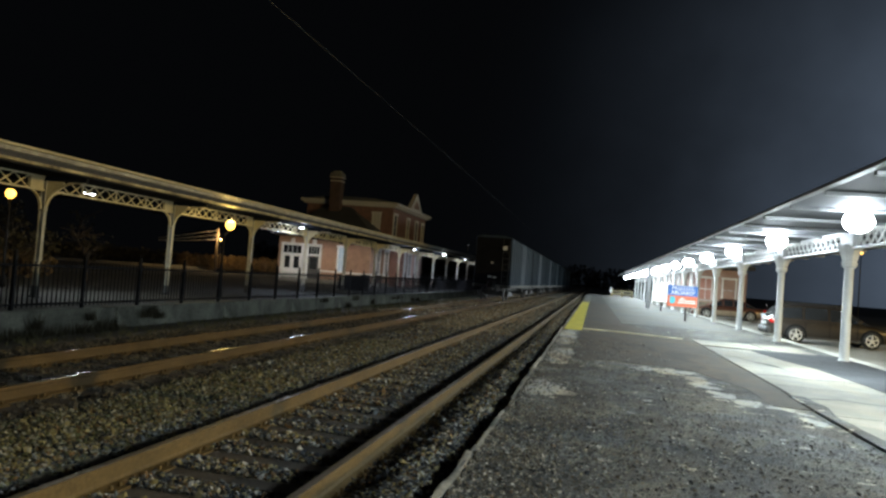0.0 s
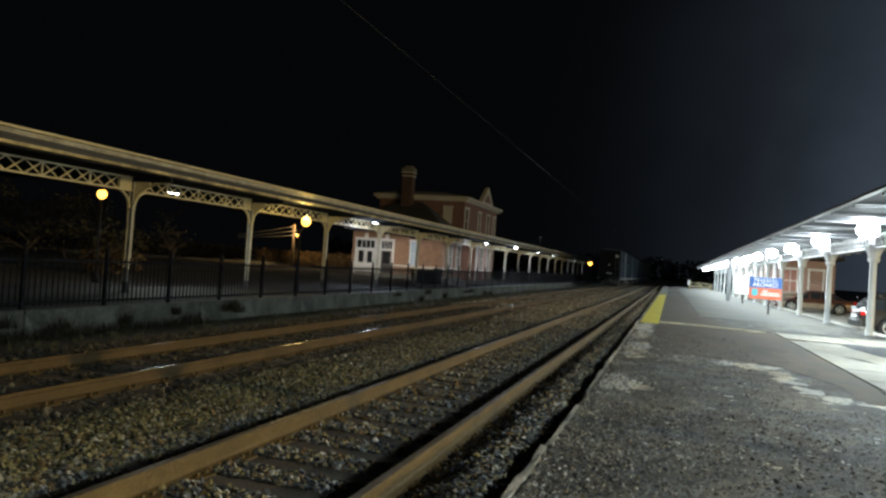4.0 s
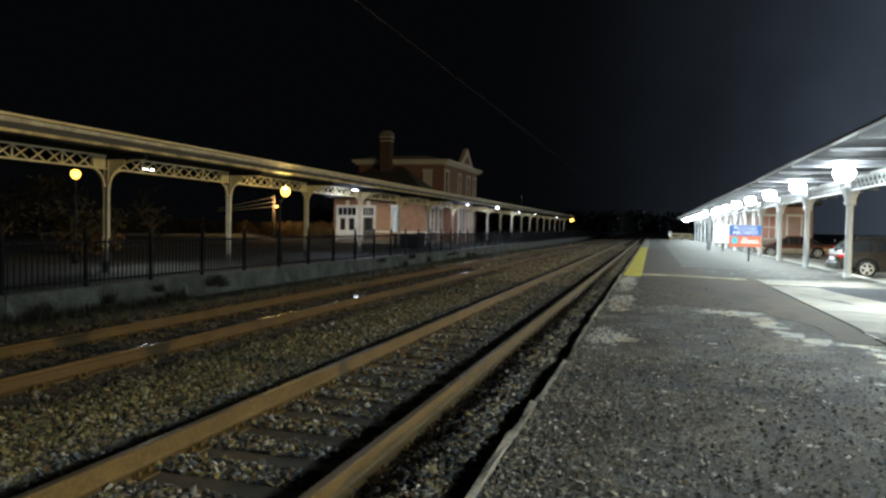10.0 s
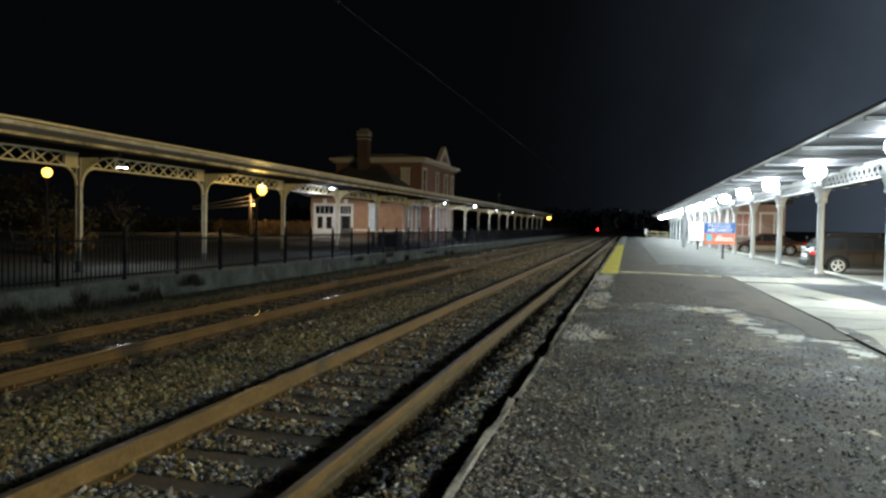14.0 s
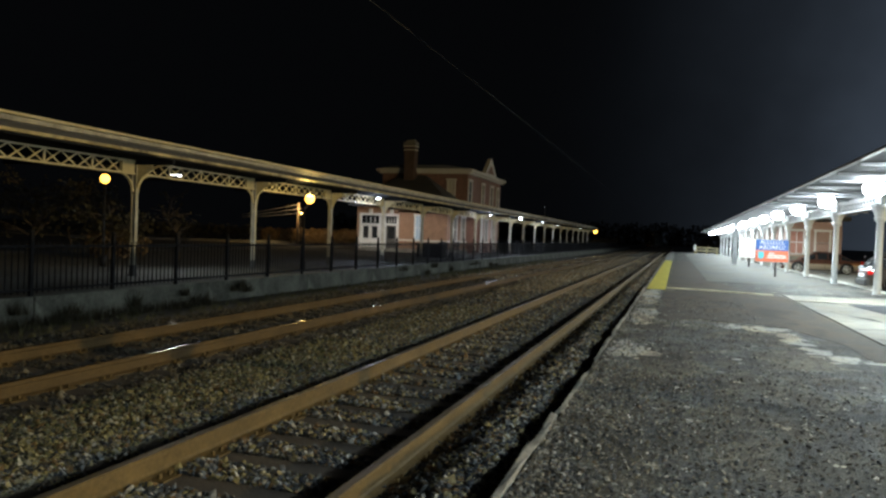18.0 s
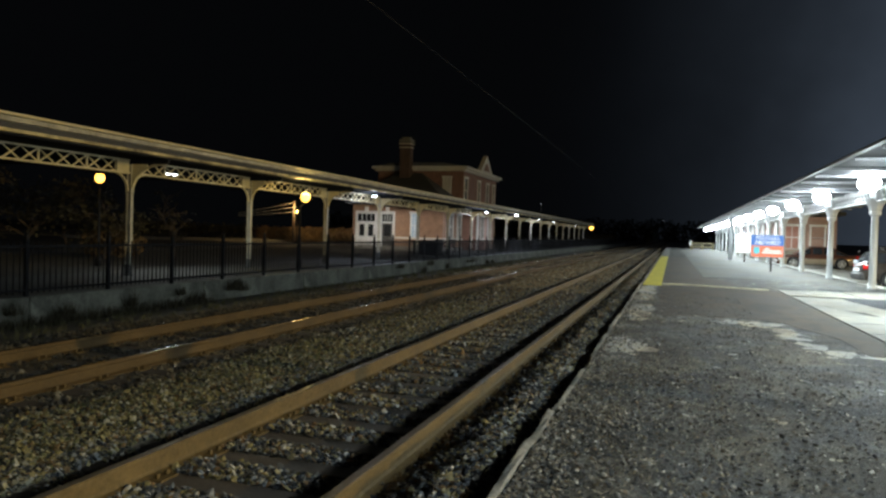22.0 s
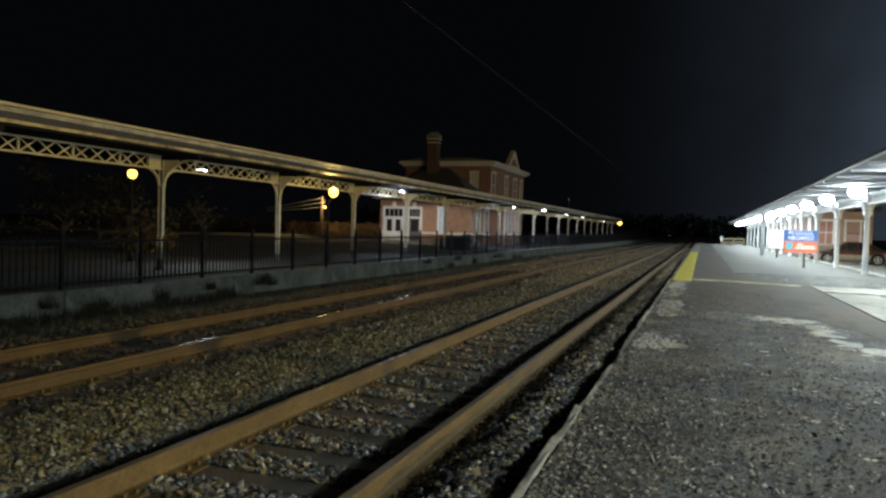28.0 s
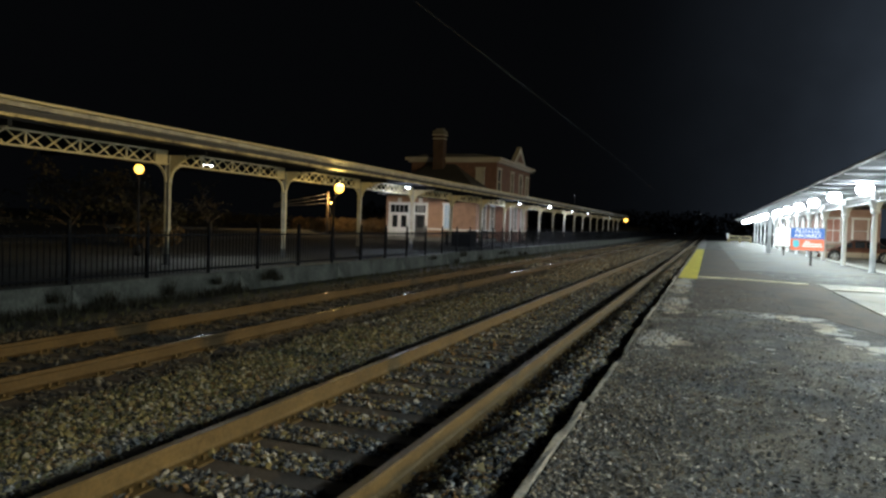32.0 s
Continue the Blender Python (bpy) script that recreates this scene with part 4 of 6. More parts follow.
def brick_courses(parent, x0, x1, y, z0, z1, count, facing="y", seed=5):
    """Proud bricks on a wall: the first ones as pieces, the rest in one mesh."""
    rng = random.Random(seed)
    bm = bmesh.new()
    row, z = 0, z0
    while z < z1 - 0.07:
        u = x0 + (0.11 if row % 2 else 0)
        while u < x1 - 0.2:
            d = rng.uniform(0.003, 0.012)
            if facing == "y":
                box(bm, u, u + 0.205, y - d, y + 0.02, z, z + 0.066)
            else:
                box(bm, y - 0.02, y + d, u, u + 0.205, z, z + 0.066)
            u += 0.218
        z += 0.078
        row += 1
    tagged(part("brickwork", bm, LAMPLIT_BRICK, parent), "red brick courses", kind="stuff")


def far_station():
    top = thing("station_building", "two-storey red brick railway station with pale stone trim", "building")
    g = 0.07
    # single-storey wing that faces along the platform
    bm = bmesh.new()
    box(bm, -23.2, -16.0, 50.4, 66.5, g - 0.5, 3.35)
    part("wall", bm, LAMPLIT_BRICK, top, "red brick ground-floor wall")
    bm = bmesh.new()
    box(bm, -23.5, -15.7, 50.1, 55.39, 3.36, 3.60, 0.02)
    low = [bm.verts.new(v) for v in ((-23.5, 50.1, 3.604), (-15.7, 50.1, 3.604), (-15.7, 55.39, 3.604), (-23.5, 55.39, 3.604))]
    ridge = [bm.verts.new(v) for v in ((-21.7, 55.39, 6.2), (-19.5, 55.39, 6.2))]
    for f in ((low[0], low[1], ridge[1], ridge[0]), (low[1], low[2], ridge[1]), (low[3], low[0], ridge[0]), (low[2], low[3], ridge[0], ridge[1]), (low[3], low[2], low[1], low[0])):
        bm.faces.new(f)
    part("roof", bm, ROOFING, top, "dark hipped slate roof of the wing")
    bm = bmesh.new()
    box(bm, -23.24, -15.96, 50.34, 66.54, 0.86, 1.0, 0.01)
    part("sill_course", bm, STONE_TRIM, top, "pale stone band")
    bm = bmesh.new()
    box(bm, -23.3, -15.9, 50.28, 66.6, g - 0.4, 0.32, 0.02)
    part("plinth", bm, OLD_CONCRETE, top, "grey stone plinth")
    # upper storey
    bm = bmesh.new()
    box(bm, -23.3, -16.0, 55.4, 66.5, 3.35, 6.35)
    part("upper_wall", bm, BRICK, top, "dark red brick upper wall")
    bm = bmesh.new()
    box(bm, -23.55, -15.75, 55.15, 66.75, 6.35, 6.50, 0.02)
    box(bm, -23.75, -15.55, 54.95, 66.95, 6.50, 6.72, 0.03)
    part("cornice", bm, STONE_TRIM, top, "pale moulded cornice")
    bm = bmesh.new()
    prism(bm, [(-23.6, 6.72), (-15.7, 6.72), (-17.6, 7.0), (-21.6, 7.0)], 55.1, 66.8)
    part("upper_roof", bm, ROOFING, top, "dark shallow roof")
    # gable over the trackside front
    bm = bmesh.new()
    prism(bm, [(59.3, 6.70), (63.4, 6.70), (61.45, 8.2), (61.3, 8.2)], -15.95, -15.62, "x")
    part("gable", bm, STONE_TRIM, top, "pale pointed gable")
    bm = bmesh.new()
    prism(bm, [(60.2, 6.85), (62.5, 6.85), (61.37, 7.6)], -15.62, -15.60, "x")
    part("gable_panel", bm, BRICK, top)
    # chimney
    bm = bmesh.new()
    box(bm, -21.08, -20.22, 54.4, 55.1, 4.6, 8.55)
    part("chimney", bm, DARK_BRICK, top, "tall red brick chimney")
    bm = bmesh.new()
    for za, out in ((8.10, 0.05), (8.40, 0.09)):
        box(bm, -21.08 - out, -20.22 + out, 54.4 - out, 55.1 + out, za, za + 0.09, 0.02)
    part("chimney_band", bm, STONE_TRIM, top, "pale stone bands round the chimney")
    bm = bmesh.new()
    box(bm, -21.15, -20.15, 54.33, 55.17, 8.55, 8.80, 0.03)
    box(bm, -20.98, -20.32, 54.5, 55.0, 8.80, 8.98, 0.03)
    part("chimney_cap", bm, OLD_CONCRETE, top, "sooty stone chimney cap")
    # windows and doors that face along the platform
    for cx, w, pane in ((-18.2, 0.46, LIT_PANE),):
        window(top, (cx, 50.36), w, 1.75, "y", 1.0, DIMMED_WHITE, pane)
    for cx, wd, leaves in ((-22.05, 1.45, 2), (-20.35, 0.85, 1)):
        door = new("door")
        door.parent = top
        door.matrix_basis = pose(cx, 50.34, 0.2)
        bm = bmesh.new()
        f = 0.16
        box(bm, -wd / 2 - f, -wd / 2, -0.08, 0.06, 0, 2.62, 0.01)
        box(bm, wd / 2, wd / 2 + f, -0.08, 0.06, 0, 2.62, 0.01)
        box(bm, -wd / 2 - f, wd / 2 + f, -0.10, 0.06, 2.48, 2.68, 0.01)
        box(bm, -wd / 2, wd / 2, -0.07, 0.06, 1.78, 1.90)
        box(bm, -0.12, 0.12, -0.12, 0.06, 2.68, 3.0, 0.01)
        part("frame", bm, DIMMED_WHITE, door, "white painted door frame with a keystone")
        lw = wd / leaves
        for i in range(leaves):
            xa = -wd / 2 + i * lw
            bm = bmesh.new()
            box(bm, xa + 0.01, xa + lw - 0.01, -0.02, 0.03, 0.02, 0.78, 0.006)
            box(bm, xa + 0.01, xa + 0.14, -0.02, 0.03, 0.78, 1.78)
            box(bm, xa + lw - 0.14, xa + lw - 0.01, -0.02, 0.03, 0.78, 1.78)
            box(bm, xa + 0.14, xa + lw - 0.14, -0.02, 0.03, 1.68, 1.78)
            part("leaf", bm, DIMMED_WHITE if leaves == 2 else DARK_STEEL, door, "panelled door leaf")
            bm = bmesh.new()
            box(bm, xa + 0.14, xa + lw - 0.14, 0.0, 0.02, 0.78, 1.68)
            part("glass", bm, PANE, door)
        bm = bmesh.new()
        box(bm, -wd / 2, wd / 2, 0.0, 0.02, 1.90, 2.48)
        part("transom_glass", bm, PANE, door)
        for k in (1, 2, 3):
            xx = -wd / 2 + wd * k / 4
            bm = bmesh.new()
            box(bm, xx - 0.02, xx + 0.02, -0.02, 0.0, 1.90, 2.48)
            part("glazing_bar", bm, DIMMED_WHITE, door)
    # trackside windows, with a bay
    for cy in (52.2, 54.4):
        window(top, (-15.96, cy), 0.85, 1.75, "x", 1.0)
    bm = bmesh.new()
    prism(bm, [(-16.0, 55.5), (-15.0, 56.0), (-15.0, 61.3), (-16.0, 61.9)], g, 3.3, "z")
    part("bay", bm, BRICK, top, "brick bay on the trackside")
    for cy in (57.7, 60.0):
        window(top, (-14.96, cy), 0.8, 1.75, "x", 1.0)
    for ya, yb in ((56.02, 56.6), (58.7, 59.0), (60.95, 61.28)):
        bm = bmesh.new()
        box(bm, -14.999, -14.93, ya, yb, 0.1, 3.28, 0.01)
        part("pilaster", bm, STONE_TRIM if ya < 57 else PINK_BRICK, top, "pale pilaster of the bay")
    for cy in (63.3, 64.9):
        window(top, (-15.96, cy), 0.8, 1.75, "x", 1.0)
    for cy, w in ((56.05, 0.85), (60.1, 0.65), (63.1, 0.8), (65.4, 0.6)):
        window(top, (-15.96, cy), w, 1.9, "x", 3.9, STONE_TRIM, PANE, 0, 0.09)
    window(top, (-17.35, 55.36), 0.5, 1.6, "y", 4.2, STONE_TRIM, BLIND)
    brick_courses(top, -23.15, -16.05, 50.4, 1.02, 3.3, 0)
    return top


far_station()

# things that stand on the far platform
def bench(place, turn):
    top = thing("platform_bench", "dark bench on the far platform", "bench", "benches", place=pose(*place, 0, 0, turn))
    for i in range(4):
        bm = bmesh.new()
        box(bm, -0.9, 0.9, -0.22 + i * 0.115, -0.12 + i * 0.115, 0.43, 0.46, 0.005)
        part("seat_slat", bm, FENCE_IRON, top)
    for i in range(3):
        bm = bmesh.new()
        box(bm, -0.9, 0.9, 0.24, 0.27, 0.55 + i * 0.13, 0.65 + i * 0.13, 0.005)
        part("back_slat", bm, FENCE_IRON, top)
    for sx in (-0.8, 0.8):
        bm = bmesh.new()
        box(bm, sx - 0.03, sx + 0.03, -0.22, -0.17, 0, 0.43)
        box(bm, sx - 0.03, sx + 0.03, 0.21, 0.26, 0, 0.92)
        box(bm, sx - 0.03, sx + 0.03, -0.22, 0.26, 0.40, 0.43)
        part("leg", bm, FENCE_IRON, top)


bench((-14.6, 44.5, 0.07), -90)
bench((-14.6, 47.2, 0.07), -90)


def planter(place):
    top = thing("planter_box", "dark square planter box on the far platform", "planter", place=pose(*place))
    bm = bmesh.new()
    box(bm, -0.8, 0.8, -0.5, 0.5, 0, 0.75, 0.03)
    box(bm, -0.86, 0.86, -0.56, 0.56, 0.75, 0.84, 0.02)
    part("box", bm, FENCE_IRON, top)
    bm = bmesh.new()
    box(bm, -0.74, 0.74, -0.44, 0.44, 0.80, 0.85)
    part("soil", bm, DIRT, top)


planter((-13.9, 41.0, 0.07))


# ---- brick building beside the car park ----
def right_station():
    top = thing("waiting_room", "low brick waiting room with tall white windows", "building")
    bm = bmesh.new()
    box(bm, 7.6, 11.2, 58.0, 98.0, -0.4, 3.36)
    part("wall", bm, PINK_BRICK, top, "red brick wall")
    bm = bmesh.new()
    box(bm, 7.5, 11.3, 57.9, 98.1, -0.3, 0.85, 0.02)
    part("dado", bm, CONCRETE, top, "pale painted lower wall")
    bm = bmesh.new()
    box(bm, 9.0, 11.7, 57.5, 98.4, 3.47, 3.75, 0.03)
    part("roof", bm, ROOFING, top, "dark roof")
    bm = bmesh.new()
    box(bm, 9.15, 11.22, 57.93, 58.0, 0.85, 3.34)
    part("rendered_wall", bm, PINK_BRICK, top, "pale brick wall panel")
    for cx, pane in ((8.3, RED_BLIND), (10.0, BROWN_BLIND)):
        window(top, (cx, 57.95), 0.85, 1.6, "y", 1.05, WHITE_IRON, pane)
    for k in range(9):
        cy = 60.5 + 4.2 * k
        w = new("window")
        w.parent = top
        w.matrix_basis = pose(7.56, cy, 0.9, 0, 0, -90)
        bm = bmesh.new()
        box(bm, -0.75, -0.62, -0.06, 0.06, 0, 2.0, 0.01)
        box(bm, 0.62, 0.75, -0.06, 0.06, 0, 2.0, 0.01)
        box(bm, -0.8, 0.8, -0.08, 0.06, 2.0, 2.16, 0.01)
        box(bm, -0.8, 0.8, -0.1, 0.06, -0.1, 0.0, 0.01)
        box(bm, -0.03, 0.03, -0.04, 0.04, 0, 2.0)
        part("frame", bm, WHITE_IRON, w, "white window frame")
        bm = bmesh.new()
        box(bm, -0.62, 0.62, -0.01, 0.02, 0, 2.0)
        part("pane", bm, BRIGHT_PANE, w)
    return top


right_station()


# ---- signs ----
def letters(text, size, parent, place, material, name="lettering", depth=0.004):
    cu = bpy.data.curves.new(name, "FONT")
    cu.body, cu.size, cu.extrude = text, size, depth
    cu.align_x, cu.align_y = "CENTER", "CENTER"
    ob = new(name, cu)
    me = bpy.data.meshes.new_from_object(ob.evaluated_get(bpy.context.evaluated_depsgraph_get()))
    bpy.data.objects.remove(ob)
    me.materials.append(material)
    ob = new(name, me)
    ob.parent = parent
    ob.matrix_basis = place
    return ob


def notice_board():
    top = thing("notice_board", "blue and orange notice board on two dark posts", "sign", place=pose(4.42, 38.3, 0, 0, 0, 3))
    w, z0, z1 = 0.75, 0.70, 1.80
    bm = bmesh.new()
    box(bm, -w, w, 0.0, 0.05, z0, z1, 0.008)
    part("board", bm, GALVANISED, top)
    bm = bmesh.new()
    box(bm, -w + 0.02, w - 0.02, -0.012, -0.001, 1.27, z1 - 0.02)
    part("blue_panel", bm, BLUE, top, "blue upper panel")
    bm = bmesh.new()
    box(bm, -w + 0.02, w - 0.02, -0.012, -0.001, z0 + 0.02, 1.26)
    part("orange_panel", bm, ORANGE, top, "orange lower panel")
    letters("ALLLLLLL", 0.27, top, pose(0, -0.018, 1.66, 90), PRINT)
    letters("ABOARD!", 0.27, top, pose(0, -0.018, 1.41, 90), PRINT)
    bm = bmesh.new()
    prism(bm, [(-0.62, 1.20), (-0.36, 1.20), (-0.34, 0.92), (-0.49, 0.84), (-0.62, 0.90)], -0.02, -0.0125)
    part("emblem", bm, TEAL, top, "teal shield emblem")
    for za, xa, xb in ((1.0, -0.18, 0.62), (0.90, -0.22, 0.66), (1.1, -0.12, 0.1)):
        bm = bmesh.new()
        box(bm, xa, xb, -0.02, -0.0125, za, za + 0.045)
        part("text_bar", bm, PRINT, top)
    for sx in (0.2,):
        bm = bmesh.new()
        box(bm, sx - 0.045, sx + 0.045, 0.05, 0.13, 0, z1 - 0.05, 0.006)
        part("post", bm, DARK_STEEL, top, "dark square post")
        bm = bmesh.new()
        box(bm, sx - 0.1, sx + 0.1, 0.0, 0.18, 0, 0.02, 0.004)
        part("base_plate", bm, DARK_STEEL, top)


notice_board()


def map_board(place, turn):
    top = thing("map_board", "white lit map board on a dark post", "sign", place=pose(*place, 0, 0, turn))
    bm = bmesh.new()
    box(bm, -0.62, 0.62, 0.0, 0.08, 0.62, 1.92, 0.015)
    part("case", bm, WHITE_IRON, top)
    bm = bmesh.new()
    box(bm, -0.55, 0.55, -0.01, -0.001, 0.69, 1.85)
    part("poster", bm, LIT_POSTER, top, "pale back-lit poster")
    for i in range(5):
        bm = bmesh.new()
        box(bm, -0.45, 0.2 + 0.05 * (i % 3), -0.015, -0.0105, 1.6 - i * 0.16, 1.63 - i * 0.16)
        part("text_bar", bm, GALVANISED, top)
    bm = bmesh.new()
    box(bm, -0.05, 0.05, 0.08, 0.16, 0, 1.8, 0.006)
    part("post", bm, DARK_STEEL, top)


map_board((4.85, 54.3, 0), 3)


def ticket_post(place, h):
    top = thing("machine_post", "square grey steel post on the platform", "post", place=pose(*place))
    bm = bmesh.new()
    box(bm, -0.15, 0.15, -0.12, 0.12, 0, h, 0.02)
    part("body", bm, GALVANISED, top)
    bm = bmesh.new()
    box(bm, -0.16, 0.16, -0.15, 0.15, 0, 0.06, 0.01)
    part("base", bm, GALVANISED, top)


ticket_post((4.2, 58.5, 0), 3.36)


def end_barrier():
    top = thing("barrier", "pale timber barrier across the platform end", "barrier")
    y = 111.0
    for x in (2.75, 4.2, 5.6):
        bm = bmesh.new()
        box(bm, x - 0.09, x + 0.09, y - 0.07, y + 0.07, 0, 1.25 if x < 3 else 1.0, 0.01)
        part("post", bm, WOOD_RAIL, top)
    for z in (0.38, 0.85):
        bm = bmesh.new()
        box(bm, 2.85, 5.7, y - 0.10, y - 0.055, z, z + 0.16, 0.008)
        part("rail", bm, WOOD_RAIL, top)
    bm = bmesh.new()
    box(bm, 2.42, 2.68, y - 0.12, y - 0.08, 0.55, 1.35, 0.01)
    part("notice", bm, PRINT, top, "small pale notice")
    bm = bmesh.new()
    box(bm, 2.50, 2.58, y - 0.08, y + 0.0, 0, 1.3, 0.006)
    part("notice_post", bm, WOOD_RAIL, top)


end_barrier()


# ---- cars ----
def car(label, place, turn, paint, length=4.5, width=1.78, height=1.5, estate=True, group="parked cars", lower=None):
    """A car whose nose points to +x, resting on z = 0: a lofted body, a glazed cabin, lamps, wheels."""
    top = thing("car", label, "car", group, place=pose(*place, 0, 0, turn))
    k, hw, hz = length / 4.45, width / 2, height / 1.47

    def loft(stations, keep):
        """stations: outlines of (y, z) from the sill over the top to the middle, mirrored; keep(i, j) picks faces."""
        bm = bmesh.new()
        rings = []
        for x, pts in stations:
            full = [(-y, z) for y, z in pts] + [(y, z) for y, z in pts[::-1][1:]]
            rings.append([bm.verts.new((x, y, z)) for y, z in full])
        n = len(rings[0])
        for i in range(len(rings) - 1):
            for j in range(n - 1):
                if keep(i, min(j, n - 2 - j), -1 if j < n / 2 - 1 else 1):
                    bm.faces.new((rings[i][j], rings[i + 1][j], rings[i + 1][j + 1], rings[i][j + 1]))
        if keep(-1, 0, 0):
            bm.faces.new(rings[0])
            bm.faces.new(rings[-1][::-1])
            for i in range(len(rings) - 1):
                bm.faces.new((rings[i][0], rings[i][-1], rings[i + 1][-1], rings[i + 1][0]))
        for v in [v for v in bm.verts if not v.link_faces]:
            bm.verts.remove(v)
        bmesh.ops.recalc_face_normals(bm, faces=bm.faces[:])
        return bm

    rear = 0.95 if estate else 0.93
    body = [(-2.22, 0.70, 0.80), (-2.17, 0.86, 0.92), (-1.95, 0.95, rear), (-1.4, 0.99, 0.95), (-0.6, 1.0, 0.94), (0.3, 1.0, 0.92), (0.95, 0.99, 0.90),
            (1.45, 0.96, 0.84), (1.85, 0.90, 0.75), (2.10, 0.80, 0.64), (2.22, 0.62, 0.52)]
    st = []
    for x, w, b in body:
        h, e = hw * w, b * hz
        lo = 0.22 if abs(x) < 1.95 else 0.30
        st.append((x * k, [(h * 0.88, lo), (h * 0.98, lo + 0.10), (h, min(0.62, e - 0.08)), (h * 0.985, e - 0.07), (h * 0.90, e - 0.01), (0, e + 0.015)]))
    if lower:
        part("lower_body", loft(st, lambda i, j, s: i >= 0 and j < 2), lower, top, "tan lower body panels", smooth=True)
        part("body", loft(st, lambda i, j, s: i < 0 or j >= 2), paint, top, smooth=True)
    else:
        part("body", loft(st, lambda i, j, s: True), paint, top, smooth=True)
    if estate:
        cab = [(-2.10, 0.95), (-1.86, 1.30), (-1.74, 1.40), (-1.05, 1.465), (-0.97, 1.467), (-0.16, 1.47), (-0.08, 1.468), (0.42, 1.42), (0.52, 1.39), (1.22, 0.92)]
        posts, screens = (1, 3, 5, 7), (0, 8)
    else:
        cab = [(-1.62, 0.93), (-0.98, 1.34), (-0.88, 1.38), (-0.30, 1.45), (-0.22, 1.455), (0.30, 1.44), (0.42, 1.40), (1.25, 0.90)]
        posts, screens = (1, 3, 5), (0, 6)
    st = []
    for x, r in cab:
        b = 0.88 * hz
        r = max(r * hz, b + 0.03)
        f = min(1.0, (r - b) / (0.5 * hz))
        wb, wr = hw * 0.955, hw * (0.955 - 0.185 * f)
        st.append((x * k, [(wb, b), (wb - 0.012 * f, b + 0.05 * f), (wr + 0.03 * f, r - 0.10 * f), (wr - 0.03, r - 0.03 * f), (wr * 0.6, r - 0.004), (0, r)]))
    glazed = lambda i, j: i >= 0 and ((j == 1 and i not in posts) or (i in screens and j >= 3))
    for i in range(len(cab) - 1):
        if i in screens:
            part("rear_window" if i == 0 else "windscreen", loft(st, lambda a, j, s: a == i and j >= 3), PANE, top, "dark glass")
        if i not in posts:
            for side in (-1, 1):
                part("side_window", loft(st, lambda a, j, s: a == i and j == 1 and s == side), PANE, top, "dark glass")
    part("roof", loft(st, lambda i, j, s: i >= 0 and not glazed(i, j)), paint, top, smooth=True)
    r = 0.33
    for s in (-1, 1):
        for xa, z1 in ((-0.95, 0.86), (-0.10, 0.86), (0.85, 0.80)):
            bm = bmesh.new()
            box(bm, xa * k - 0.008, xa * k + 0.008, s * hw - 0.012, s * hw + 0.003, 0.34, z1 * hz)
            part("door_gap", bm, FENCE_IRON, top)
        for xa in (-0.78, 0.06):
            bm = bmesh.new()
            box(bm, xa * k, xa * k + 0.17, s * hw - 0.02, s * hw + 0.02, 0.74 * hz, 0.78 * hz, 0.008)
            part("door_handle", bm, paint, top)
        bm = bmesh.new()
        box(bm, 0.78 * k, 0.98 * k, s * (hw + 0.09) - 0.07, s * (hw + 0.09) + 0.07, 0.92 * hz, 1.06 * hz, 0.035)
        part("mirror", bm, paint, top)
        bm = bmesh.new()
        box(bm, -2.21 * k, -2.02 * k, s * hw * 0.80 - 0.10, s * hw * 0.80 + 0.10, 0.70 * hz, (0.84 if estate else 0.90) * hz, 0.03)
        part("tail_lamp", bm, TAIL_RED, top, "red tail lamp")
        if estate:
            bm = bmesh.new()
            box(bm, -2.20 * k, -2.03 * k, s * hw * 0.80 - 0.09, s * hw * 0.80 + 0.09, 0.845 * hz, 1.0 * hz, 0.03)
            part("reversing_lamp", bm, CLEAR_LENS, top, "clear reversing lamp")
        bm = bmesh.new()
        box(bm, 1.93 * k, 2.17 * k, s * hw * 0.66 - 0.14, s * hw * 0.66 + 0.14, 0.52 * hz, 0.66 * hz, 0.04)
        part("headlamp", bm, CLEAR_LENS, top, "clear headlamp")
        bm = bmesh.new()
        box(bm, -1.0 * k, 1.0 * k, s * hw * 0.97 - 0.02, s * hw * 0.97 + 0.012, 0.21, 0.29, 0.01)
        part("side_skirt", bm, DARK_STEEL, top)
    bm = bmesh.new()
    box(bm, -2.30 * k, -2.08 * k, -hw * 0.86, hw * 0.86, 0.30, 0.58, 0.06)
    part("rear_bumper", bm, DARK_STEEL if estate else paint, top)
    bm = bmesh.new()
    box(bm, 2.04 * k, 2.27 * k, -hw * 0.74, hw * 0.74, 0.24, 0.48, 0.06)
    part("front_bumper", bm, paint, top)
    bm = bmesh.new()
    box(bm, -2.30 * k, -2.20 * k, -0.26, 0.26, 0.62, 0.74, 0.006)
    part("number_plate", bm, PRINT, top)
    bm = bmesh.new()
    box(bm, 2.16 * k, 2.24 * k, -0.42, 0.42, 0.50 * hz, 0.60 * hz, 0.01)
    part("grille", bm, FENCE_IRON, top)
    for cx in (-1.28 * k, 1.36 * k):
        for s in (-1, 1):
            # uncut body: a dark disc stands in for the shaded wheel opening
            bm = bmesh.new()
            turned(bm, [(r + 0.075, s * (hw - 0.06)), (r + 0.075, s * (hw + 0.003))], 26, (cx, 0, r + 0.01), axis="y")
            bmesh.ops.bisect_plane(bm, geom=bm.verts[:] + bm.edges[:] + bm.faces[:], plane_co=(0, 0, 0.23), plane_no=(0, 0, -1), clear_outer=True)
            part("wheel_arch", bm, FENCE_IRON, top)
            wheel = new("wheel")
            wheel.parent = top
